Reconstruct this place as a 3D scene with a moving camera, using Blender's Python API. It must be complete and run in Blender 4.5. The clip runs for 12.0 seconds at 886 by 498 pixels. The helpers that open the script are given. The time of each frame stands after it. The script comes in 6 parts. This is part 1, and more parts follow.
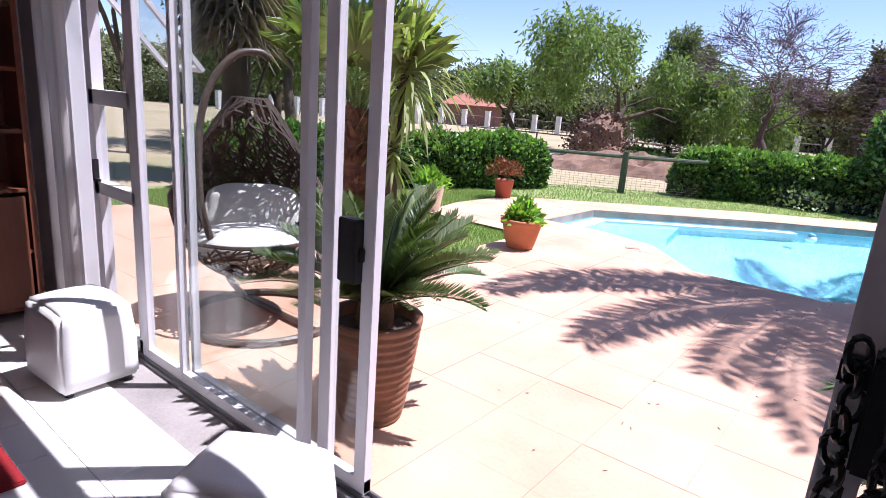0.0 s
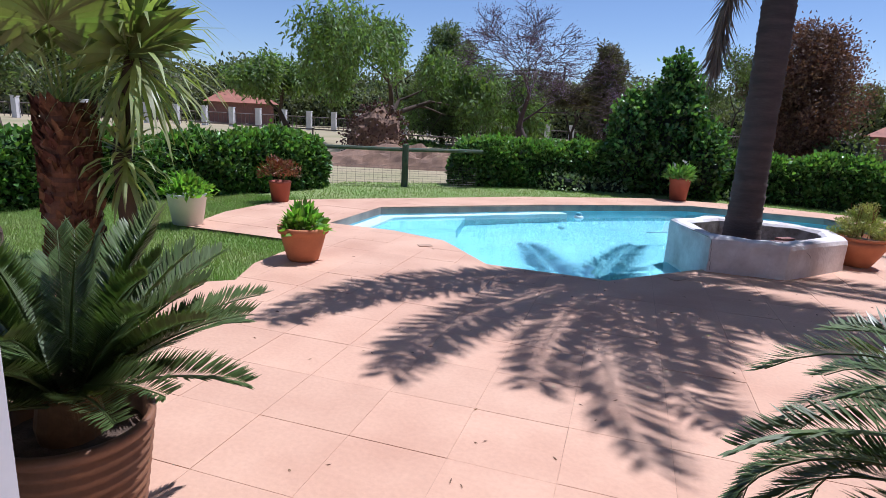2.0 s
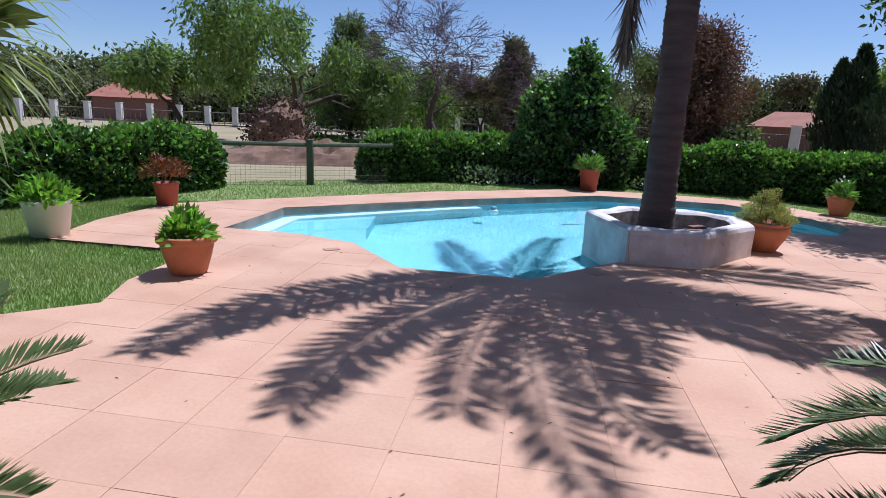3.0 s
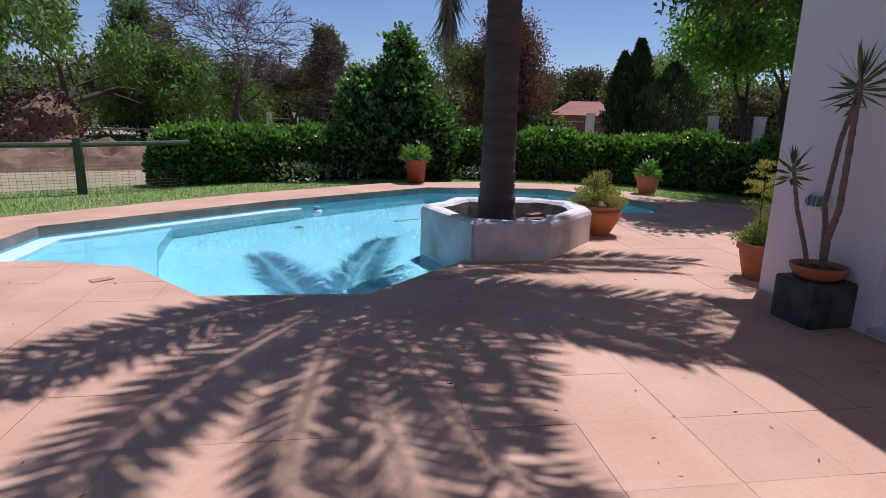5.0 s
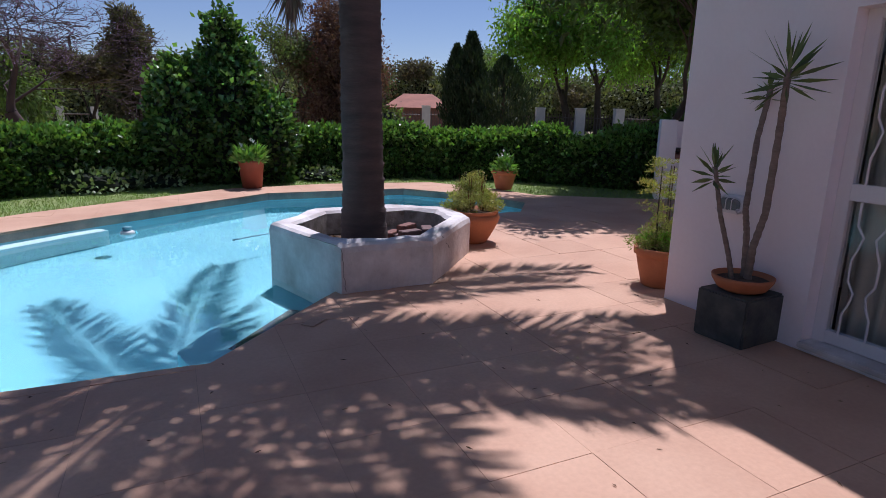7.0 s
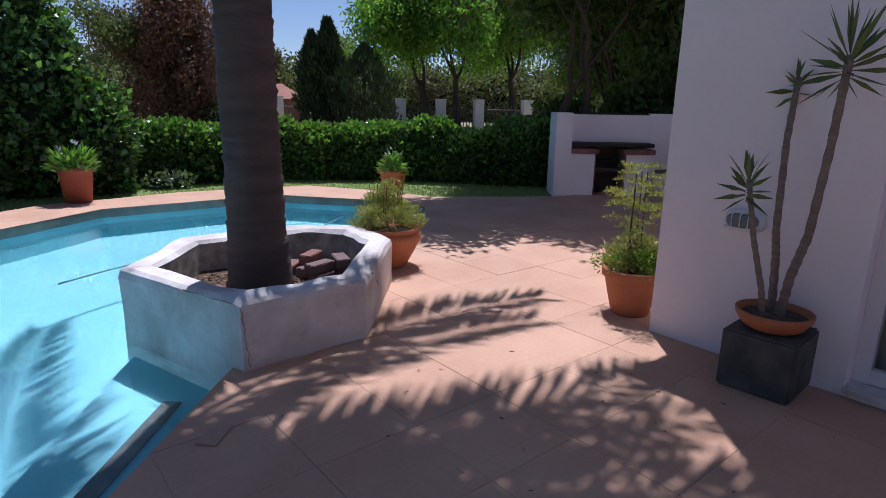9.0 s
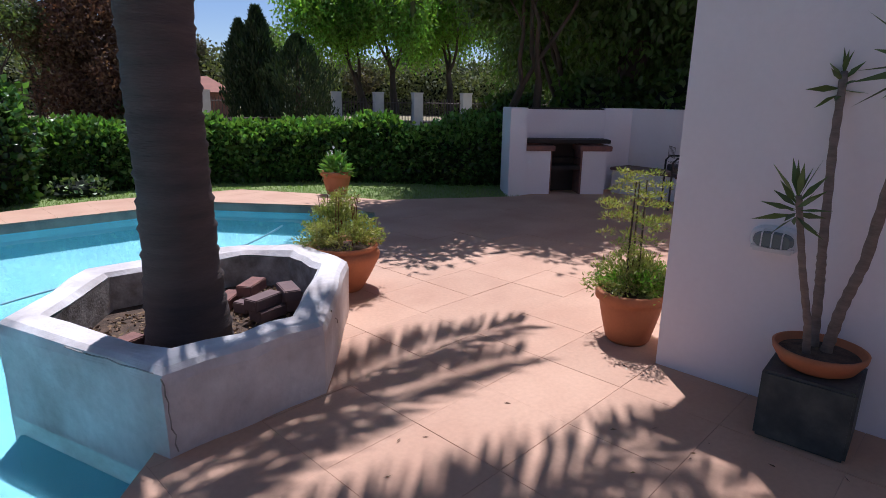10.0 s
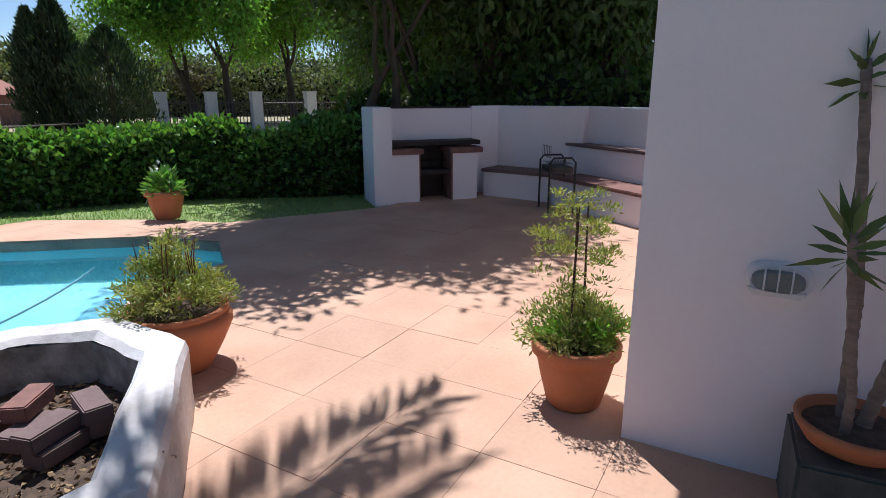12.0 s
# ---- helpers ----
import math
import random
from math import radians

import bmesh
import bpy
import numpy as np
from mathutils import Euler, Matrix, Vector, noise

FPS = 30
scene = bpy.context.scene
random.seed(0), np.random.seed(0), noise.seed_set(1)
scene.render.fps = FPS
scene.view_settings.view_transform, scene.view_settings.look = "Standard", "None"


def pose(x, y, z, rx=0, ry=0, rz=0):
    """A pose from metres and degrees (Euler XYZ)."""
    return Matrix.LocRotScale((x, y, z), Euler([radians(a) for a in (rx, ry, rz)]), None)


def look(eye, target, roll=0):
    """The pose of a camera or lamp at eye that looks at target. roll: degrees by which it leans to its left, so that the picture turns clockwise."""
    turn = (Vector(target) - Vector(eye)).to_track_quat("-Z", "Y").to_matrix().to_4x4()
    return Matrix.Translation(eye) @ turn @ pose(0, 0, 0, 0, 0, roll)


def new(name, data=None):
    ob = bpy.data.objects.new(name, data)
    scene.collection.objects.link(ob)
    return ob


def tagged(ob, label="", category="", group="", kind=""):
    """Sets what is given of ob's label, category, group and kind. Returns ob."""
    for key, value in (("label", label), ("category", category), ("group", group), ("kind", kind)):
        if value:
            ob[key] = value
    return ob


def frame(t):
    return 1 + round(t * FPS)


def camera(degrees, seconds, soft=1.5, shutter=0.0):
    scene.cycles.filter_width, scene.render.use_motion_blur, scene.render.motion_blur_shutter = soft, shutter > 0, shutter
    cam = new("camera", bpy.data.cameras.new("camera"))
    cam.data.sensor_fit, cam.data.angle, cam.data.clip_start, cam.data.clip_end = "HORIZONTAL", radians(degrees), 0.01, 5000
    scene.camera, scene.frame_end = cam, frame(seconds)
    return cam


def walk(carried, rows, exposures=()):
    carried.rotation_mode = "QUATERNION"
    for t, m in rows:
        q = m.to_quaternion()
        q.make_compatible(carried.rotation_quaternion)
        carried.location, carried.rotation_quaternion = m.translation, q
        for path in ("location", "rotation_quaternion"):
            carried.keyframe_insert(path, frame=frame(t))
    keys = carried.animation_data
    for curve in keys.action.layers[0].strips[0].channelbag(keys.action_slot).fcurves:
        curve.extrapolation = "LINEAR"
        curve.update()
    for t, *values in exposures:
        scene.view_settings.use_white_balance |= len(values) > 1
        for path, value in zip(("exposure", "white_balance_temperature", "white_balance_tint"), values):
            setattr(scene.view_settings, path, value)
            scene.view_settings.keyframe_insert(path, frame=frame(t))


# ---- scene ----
cam = camera(74.9, 12.0, soft=0.85)
PATH = [
    (0, (0.055, -0.222, 1.628), (-1.147, 1.3, 1.14), 4.4),
    (0.5, (-0.025, -0.121, 1.617), (-1.079, 1.511, 1.143), 4.0),
    (1, (-0.094, 0.0, 1.62), (-0.994, 1.723, 1.15), 3.8),
    (1.5, (-0.209, 0.262, 1.594), (-0.964, 2.055, 1.131), 3.7),
    (2, (-0.314, 0.508, 1.567), (-0.889, 2.369, 1.114), 3.1),
    (2.5, (-0.388, 0.761, 1.548), (-0.792, 2.667, 1.097), 2.8),
    (4.5, (-0.415, 1.776, 1.437), (-0.355, 3.721, 0.976), 1.8),
    (5, (-0.455, 2.013, 1.411), (-0.158, 3.938, 0.958), 1.5),
    (5.5, (-0.469, 2.286, 1.401), (-0.006, 4.179, 0.951), 1.3),
    (6, (-0.492, 2.54, 1.416), (0.096, 4.397, 0.962), 1.1),
    (6.5, (-0.504, 2.816, 1.397), (0.221, 4.625, 0.946), 1.3),
    (7, (-0.466, 3.133, 1.43), (0.355, 4.897, 0.965), 1.1),
    (9, (-0.366, 4.478, 1.457), (0.866, 5.976, 0.97), 1.0),
    (9.5, (-0.222, 4.81, 1.47), (1.096, 6.23, 0.973), 0.85),
    (10, (-0.071, 5.134, 1.488), (1.313, 6.485, 0.981), 0.8),
    (10.5, (0.092, 5.392, 1.496), (1.558, 6.655, 0.987), 0.6),
    (11, (0.255, 5.601, 1.5), (1.807, 6.755, 0.991), 0.3),
    (11.5, (0.415, 5.802, 1.506), (2.044, 6.844, 0.995), 0.0),
    (12, (0.602, 5.966, 1.512), (2.284, 6.918, 0.998), -0.2),
]
EXPOSURES = [(0, 1.15, 5850, 28), (0.5, 0.93, 5850, 29), (1, 0.74, 5800, 27), (1.5, 0.5, 5700, 23), (2, 0.34, 5600, 19), (2.5, 0.26, 5520, 18), (4.5, 0.04, 5750, 22),
             (5.5, -0.06, 5850, 24), (7, -0.05, 5850, 24), (9, 0.06, 5750, 21), (10.5, 0.22, 5800, 18), (12, 0.4, 5800, 11)]
walk(cam, [(t, look(eye, target, roll)) for t, eye, target, roll in PATH],
     exposures=EXPOSURES)

# ---- light ----
SUN_AZ, SUN_EL = radians(43.0), radians(66.5)      # east of the y axis, above the horizon
TO_SUN = Vector((math.sin(SUN_AZ) * math.cos(SUN_EL), math.cos(SUN_AZ) * math.cos(SUN_EL), math.sin(SUN_EL)))
world = bpy.data.worlds.new("sky")
scene.world = world
world.use_nodes = True
wn = world.node_tree
sky = wn.nodes.new("ShaderNodeTexSky")
sky.sky_type, sky.sun_disc = "NISHITA", False
sky.sun_elevation, sky.sun_rotation = SUN_EL, SUN_AZ
sky.altitude, sky.air_density, sky.dust_density, sky.ozone_density = 1500, 1.0, 0.6, 2.4
wn.links.new(sky.outputs[0], wn.nodes["Background"].inputs[0])
wn.nodes["Background"].inputs[1].default_value = 0.083
sun_data = bpy.data.lights.new("sun", "SUN")
sun_data.energy, sun_data.angle, sun_data.color = 4.4, radians(0.55), (1.0, 0.97, 0.93)
sun = new("sun", sun_data)
sun.matrix_world = look(TO_SUN * 50, (0, 0, 0))


# ---- materials ----
def material(name, colour, rough=0.6, spots=None, amount=0.35, scale=3.0, fine=60.0, bump=0.15, metal=0.0, island=0.0,
             lucent=0.0, glow_tint=(1.0, 1.15, 0.35), each=0.0, stretch=(1, 1, 1), spec=0.5, generated=False):
    """A Principled surface whose colour wanders between two tones at a coarse and a fine scale."""
    m = bpy.data.materials.new(name)
    m.use_nodes = True
    t = m.node_tree
    n, links = t.nodes, t.links
    b = n["Principled BSDF"]
    b.inputs["Roughness"].default_value, b.inputs["Metallic"].default_value = rough, metal
    b.inputs["Specular IOR Level"].default_value = spec
    geo = n.new("ShaderNodeNewGeometry")
    coord = n.new("ShaderNodeTexCoord")
    mp = n.new("ShaderNodeMapping")
    mp.inputs["Scale"].default_value = stretch
    links.new(coord.outputs["Object"] if generated else geo.outputs["Position"], mp.inputs[0])
    big, small = n.new("ShaderNodeTexNoise"), n.new("ShaderNodeTexNoise")
    for tex, s, d in ((big, scale, 5), (small, fine, 3)):
        tex.inputs["Scale"].default_value, tex.inputs["Detail"].default_value = s, d
        links.new(mp.outputs[0], tex.inputs["Vector"])
    ramp = n.new("ShaderNodeMapRange")
    ramp.inputs["From Min"].default_value, ramp.inputs["From Max"].default_value = 0.35, 0.7
    links.new(big.outputs["Fac"], ramp.inputs[0])
    other = spots or tuple(c * (1 - amount) for c in colour)
    mix = n.new("ShaderNodeMix")
    mix.data_type = "RGBA"
    mix.inputs["A"].default_value, mix.inputs["B"].default_value = (*colour, 1), (*other, 1)
    links.new(ramp.outputs[0], mix.inputs["Factor"])
    hsv = n.new("ShaderNodeHueSaturation")
    links.new(mix.outputs["Result"], hsv.inputs["Color"])
    val = n.new("ShaderNodeMapRange")
    val.inputs["To Min"].default_value, val.inputs["To Max"].default_value = 1 - amount * 0.5, 1 + amount * 0.5
    links.new(small.outputs["Fac"], val.inputs[0])
    last = val.outputs[0]
    if island or each:
        r = n.new("ShaderNodeMapRange")
        a = island or each
        r.inputs["To Min"].default_value, r.inputs["To Max"].default_value = 1 - a, 1 + a
        links.new(geo.outputs["Random Per Island"] if island else n.new("ShaderNodeObjectInfo").outputs["Random"], r.inputs[0])
        mul = n.new("ShaderNodeMath")
        mul.operation = "MULTIPLY"
        links.new(last, mul.inputs[0])
        links.new(r.outputs[0], mul.inputs[1])
        last = mul.outputs[0]
        if island:
            h = n.new("ShaderNodeMapRange")
            h.inputs["To Min"].default_value, h.inputs["To Max"].default_value = 0.5 - island * 0.05, 0.5 + island * 0.05
            links.new(geo.outputs["Random Per Island"], h.inputs[0])
            links.new(h.outputs[0], hsv.inputs["Hue"])
    links.new(last, hsv.inputs["Value"])
    links.new(hsv.outputs[0], b.inputs["Base Color"])
    if bump:
        bp = n.new("ShaderNodeBump")
        bp.inputs["Strength"].default_value, bp.inputs["Distance"].default_value = bump, 0.01
        links.new(small.outputs["Fac"], bp.inputs["Height"])
        links.new(bp.outputs[0], b.inputs["Normal"])
    if lucent:
        tr, ms = n.new("ShaderNodeBsdfTranslucent"), n.new("ShaderNodeMixShader")
        ms.inputs[0].default_value = lucent
        gain = n.new("ShaderNodeMix")
        gain.data_type, gain.blend_type = "RGBA", "MULTIPLY"
        gain.inputs["Factor"].default_value, gain.inputs["B"].default_value = 1, (*glow_tint, 1)
        links.new(hsv.outputs[0], gain.inputs["A"])
        links.new(gain.outputs["Result"], tr.inputs[0])
        links.new(b.outputs[0], ms.inputs[1])
        links.new(tr.outputs[0], ms.inputs[2])
        links.new(ms.outputs[0], n["Material Output"].inputs[0])
    return m


def glass(name, tint, ior=1.5, wave=0.0, rough=0.0):
    m = bpy.data.materials.new(name)
    m.use_nodes = True
    n, links = m.node_tree.nodes, m.node_tree.links
    b = n["Principled BSDF"]
    b.inputs["Base Color"].default_value = (*tint, 1)
    b.inputs["Transmission Weight"].default_value, b.inputs["IOR"].default_value, b.inputs["Roughness"].default_value = 1, ior, rough
    if wave:
        tex, bp = n.new("ShaderNodeTexNoise"), n.new("ShaderNodeBump")
        tex.inputs["Scale"].default_value, tex.inputs["Detail"].default_value = 2.2, 2
        links.new(n.new("ShaderNodeNewGeometry").outputs["Position"], tex.inputs["Vector"])
        bp.inputs["Strength"].default_value, bp.inputs["Distance"].default_value = wave, 0.03
        links.new(tex.outputs["Fac"], bp.inputs["Height"])
        links.new(bp.outputs[0], b.inputs["Normal"])
    return m


def pane_material(name):
    """Clear window glass: straight through, with a Fresnel gloss."""
    m = bpy.data.materials.new(name)
    m.use_nodes = True
    n, links = m.node_tree.nodes, m.node_tree.links
    tr, gl, ms, lw, pw, mr = (n.new("ShaderNode" + k) for k in ("BsdfTransparent", "BsdfGlossy", "MixShader", "LayerWeight", "Math", "MapRange"))
    tr.inputs[0].default_value = (0.93, 0.95, 0.94, 1)
    gl.inputs["Roughness"].default_value = 0.01
    pw.operation, pw.inputs[1].default_value = "POWER", 4.0
    mr.inputs["To Min"].default_value, mr.inputs["To Max"].default_value = 0.03, 0.55
    lw.inputs["Blend"].default_value = 0.5
    for a, b in ((lw.outputs["Facing"], pw.inputs[0]), (pw.outputs[0], mr.inputs[0]), (mr.outputs[0], ms.inputs[0]), (tr.outputs[0], ms.inputs[1]), (gl.outputs[0], ms.inputs[2]),
                 (ms.outputs[0], n["Material Output"].inputs[0])):
        links.new(a, b)
    return m


M = {
    "slab": material("painted_slab", (0.61, 0.38, 0.255), 0.75, (0.50, 0.285, 0.185), 0.20, 1.3, 38, 0.15, each=0.045),
    "joint": material("joint_sand", (0.56, 0.365, 0.255), 0.95, (0.30, 0.19, 0.13), 0.35, 1.6, 25, 0.3),
    "coping": material("coping_edge", (0.30, 0.25, 0.21), 0.85, (0.17, 0.15, 0.14), 0.3, 4, 50, 0.3),
    "lawn": material("lawn_soil", (0.19, 0.28, 0.075), 0.95, (0.27, 0.30, 0.12), 0.4, 1.2, 80, 0.5),
    "grass": material("grass_blades", (0.22, 0.34, 0.085), 0.7, (0.31, 0.36, 0.14), 0.3, 0.9, 20, 0, island=0.3, lucent=0.3),
    "ground": material("dry_field", (0.38, 0.30, 0.19), 0.95, (0.26, 0.24, 0.12), 0.35, 0.25, 8, 0.4),
    "earth": material("bare_earth", (0.28, 0.17, 0.11), 0.95, (0.16, 0.10, 0.07), 0.5, 2.5, 30, 0.6),
    "plaster": material("white_plaster", (0.86, 0.81, 0.83), 0.85, (0.81, 0.75, 0.77), 0.06, 1.2, 30, 0.12),
    "oldplaster": material("weathered_white_plaster", (0.80, 0.77, 0.75), 0.9, (0.50, 0.44, 0.41), 0.22, 2.6, 26, 0.6),
    # darker blotched plaster for the planter's inner face and cracks
    "darkplaster": material("dark_blotched_plaster", (0.22, 0.20, 0.17), 0.95, (0.50, 0.47, 0.44), 0.4, 9, 60, 0.5),
    "poolshell": material("pool_plaster", (0.20, 0.50, 0.57), 0.6, (0.165, 0.46, 0.54), 0.1, 1.0, 25, 0.05),
    "ledge": material("pool_ledge", (0.60, 0.74, 0.75), 0.6, amount=0.1),
    "water": glass("pool_water", (0.78, 0.95, 0.97), 1.33, 0.10),
    "pane": pane_material("window_glass"),
    "frame": material("white_aluminium", (0.72, 0.71, 0.73), 0.35, amount=0.06, bump=0.02),
    "track": material("grey_aluminium", (0.30, 0.30, 0.31), 0.35, amount=0.15, metal=0.7),
    "black": material("black_steel", (0.012, 0.012, 0.013), 0.45, amount=0.3, bump=0.1),
    "tile": material("white_floor_tile", (0.72, 0.71, 0.68), 0.25, (0.66, 0.65, 0.62), 0.08, 2, 30, 0.02, each=0.03),
    "grout": material("tile_grout", (0.30, 0.28, 0.26), 0.9),
    "wood": material("dark_red_wood", (0.22, 0.075, 0.04), 0.4, (0.13, 0.045, 0.025), 0.4, 2, 30, 0.1, stretch=(1, 1, 0.15)),
    "leather": material("white_leatherette", (0.76, 0.75, 0.74), 0.45, amount=0.06, fine=120, bump=0.08),
    "rug": material("red_rug", (0.30, 0.012, 0.015), 1.0, (0.2, 0.008, 0.01), 0.4, 10, 150, 0.6),
    "curtain": material("cream_curtain", (0.62, 0.58, 0.52), 0.9, amount=0.15, bump=0.1),
    "terracotta": material("terracotta", (0.50, 0.18, 0.075), 0.75, (0.42, 0.14, 0.06), 0.2, 5, 60, 0.12, generated=True),
    "redpot": material("red_clay", (0.36, 0.09, 0.05), 0.75, amount=0.25, generated=True),
    "whitepot": material("white_glazed_clay", (0.76, 0.75, 0.72), 0.5, amount=0.1, generated=True),
    "ribpot": material("brown_ribbed_clay", (0.24, 0.11, 0.055), 0.55, (0.15, 0.07, 0.04), 0.35, 6, 50, 0.15, generated=True),
    "slate": material("dark_slate", (0.032, 0.040, 0.043), 0.6, (0.11, 0.115, 0.10), 0.5, 6, 40, 0.35, generated=True),
    "soil": material("potting_soil", (0.06, 0.04, 0.028), 1.0, (0.14, 0.09, 0.06), 0.5, 20, 120, 0.8),
    "litter": material("leaf_litter", (0.30, 0.19, 0.10), 0.9, (0.12, 0.07, 0.04), 0.5, 12, 60, 0.2, island=0.45),
    "brick": material("clay_brick", (0.27, 0.13, 0.10), 0.9, (0.17, 0.09, 0.08), 0.4, 10, 90, 0.4, generated=True),
    "paver": material("brown_paver", (0.20, 0.13, 0.12), 0.9, amount=0.4, generated=True),
    "wicker": material("brown_wicker", (0.085, 0.055, 0.04), 0.7, amount=0.4, fine=150, bump=0.3),
    "steel_brown": material("brown_powdercoat", (0.11, 0.075, 0.055), 0.45, amount=0.2),
    "cushion": material("cream_cushion", (0.74, 0.71, 0.66), 0.9, amount=0.06, fine=90, bump=0.15),
    "timber": material("green_painted_post", (0.045, 0.085, 0.05), 0.8, (0.10, 0.11, 0.07), 0.4, 8, 40, 0.3),
    "trunk": material("grey_palm_trunk", (0.115, 0.085, 0.075), 0.9, (0.065, 0.05, 0.047), 0.4, 4, 40, 0.5, stretch=(0.5, 0.5, 3)),
    "bark": material("dark_bark", (0.10, 0.07, 0.05), 0.95, amount=0.5, scale=4, fine=30, bump=0.6, stretch=(1, 1, 0.3)),
    "fibre": material("reddish_palm_fibre", (0.17, 0.075, 0.04), 0.95, amount=0.5, scale=8, fine=50, bump=0.6, island=0.4),
    "twig": material("bare_twigs", (0.085, 0.055, 0.05), 0.9, amount=0.3, bump=0),
    "ivy": material("ivy_leaf", (0.065, 0.13, 0.035), 0.27, (0.095, 0.18, 0.045), 0.3, 2.0, 12, 0, island=0.45, lucent=0.22),
    # near-black fill: the shade inside foliage is put into its colour
    "innershade": material("foliage_inner_shade", (0.012, 0.022, 0.008), 0.95, amount=0.5, scale=6),
    "cycad": material("cycad_leaf", (0.085, 0.135, 0.04), 0.42, (0.11, 0.15, 0.05), 0.3, 5, 30, 0, island=0.3, lucent=0.2),
    "palmleaf": material("palm_leaf", (0.16, 0.23, 0.065), 0.42, (0.20, 0.25, 0.09), 0.3, 3, 20, 0, island=0.3, lucent=0.35),
    "deadleaf": material("dry_palm_leaf", (0.27, 0.22, 0.17), 0.8, (0.18, 0.145, 0.115), 0.4, 3, 20, 0, island=0.3, lucent=0.1),
    "green": material("fresh_foliage", (0.26, 0.43, 0.09), 0.5, (0.17, 0.32, 0.06), 0.3, 0.7, 6, 0, island=0.4, lucent=0.65),
    "olive": material("grey_green_foliage", (0.15, 0.19, 0.085), 0.6, (0.11, 0.15, 0.065), 0.3, 0.5, 6, 0, island=0.4, lucent=0.45),
    "dark": material("dark_foliage", (0.085, 0.14, 0.04), 0.5, (0.10, 0.16, 0.045), 0.3, 0.7, 6, 0, island=0.45, lucent=0.5),
    "cypress": material("cypress_foliage", (0.03, 0.055, 0.022), 0.6, (0.04, 0.065, 0.025), 0.3, 0.7, 6, 0, island=0.35, lucent=0.15),
    "browngreen": material("brown_green_foliage", (0.13, 0.125, 0.075), 0.7, (0.16, 0.12, 0.08), 0.3, 0.7, 6, 0, island=0.35, lucent=0.35),
    "rust": material("rusty_foliage", (0.20, 0.11, 0.08), 0.7, (0.13, 0.085, 0.06), 0.3, 0.8, 6, 0, island=0.4, lucent=0.35, glow_tint=(1.1, 0.8, 0.4)),
    "gold": material("nandina_leaf", (0.42, 0.39, 0.14), 0.5, (0.25, 0.31, 0.08), 0.3, 6, 30, 0, island=0.35, lucent=0.35),
    "redleaf": material("red_succulent_leaf", (0.26, 0.055, 0.03), 0.5, (0.13, 0.09, 0.03), 0.3, 8, 30, 0, island=0.4, lucent=0.2),
    "flower": material("white_flower", (0.75, 0.75, 0.70), 0.6, amount=0.1, bump=0),
    "purple": material("purple_blossom", (0.20, 0.12, 0.24), 0.7, amount=0.2, bump=0, island=0.3, lucent=0.2),
    "pillar": material("white_fence_pillar", (0.66, 0.64, 0.62), 0.9, amount=0.12),
    "iron": material("rusty_iron_rail", (0.13, 0.10, 0.085), 0.7, amount=0.3),
    "rooftile": material("terracotta_roof", (0.34, 0.13, 0.08), 0.8, amount=0.25, scale=1.5),
    "hose": material("blue_grey_hose", (0.16, 0.36, 0.42), 0.4, amount=0.1),
    "lens": material("ribbed_lamp_glass", (0.22, 0.25, 0.25), 0.15, amount=0.3, fine=90, bump=0.3),
    "veil": material("white_net_curtain", (0.80, 0.78, 0.76), 0.9, amount=0.08, fine=200, bump=0.1, lucent=0.35, glow_tint=(1, 1, 1)),
    "whitehouse": material("far_white_wall", (0.72, 0.70, 0.68), 0.9, amount=0.1),
    "strap": material("strap_leaf", (0.27, 0.34, 0.13), 0.4, (0.34, 0.37, 0.17), 0.3, 3, 20, 0, island=0.35, lucent=0.4),
    "woods": material("far_wood_leaves", (0.14, 0.165, 0.08), 0.7, (0.18, 0.185, 0.10), 0.3, 0.15, 3, 0, island=0.45, lucent=0.35),
    "willow": material("willow_leaves", (0.20, 0.28, 0.10), 0.55, (0.14, 0.21, 0.07), 0.3, 0.6, 6, 0, island=0.4, lucent=0.5),
    "variegated": material("variegated_leaf", (0.30, 0.38, 0.20), 0.5, (0.12, 0.20, 0.06), 0.3, 12, 30, 0, island=0.4, lucent=0.2),
    "maroon": material("maroon_leaf", (0.10, 0.035, 0.03), 0.7, (0.07, 0.045, 0.03), 0.3, 3, 20, 0, island=0.4, lucent=0.15),
    "cane": material("ringed_cane", (0.26, 0.20, 0.165), 0.85, (0.17, 0.13, 0.11), 0.4, 12, 60, 0.5, stretch=(1, 1, 4)),
    # ivy in sun: its brightness is put into this colour; lilies share it
    "ivylight": material("sunlit_ivy_lily_leaf", (0.21, 0.37, 0.09), 0.3, (0.13, 0.26, 0.06), 0.3, 2, 12, 0, island=0.4, lucent=0.4),
    "burnt": material("sooty_steel", (0.03, 0.022, 0.018), 0.7, amount=0.5, bump=0.3),
}


# ---- building helpers ----
def obj(name, bm, mat, smooth=False):
    me = bpy.data.meshes.new(name)
    bm.to_mesh(me)
    bm.free()
    if smooth:
        me.shade_smooth()
    me.materials.append(M[mat])
    return new(name, me)


def part(name, bm, mat, parent, label="", smooth=False):
    ob = obj(name, bm, mat, smooth)
    ob.parent = parent
    return tagged(ob, label) if label else ob


def thing(name, at, label, category, group="", turn=0.0, kind=""):
    ob = new(name)
    ob.empty_display_size = 0.1
    ob.matrix_basis = pose(*at, 0, 0, turn)
    return tagged(ob, label, category, group, kind)


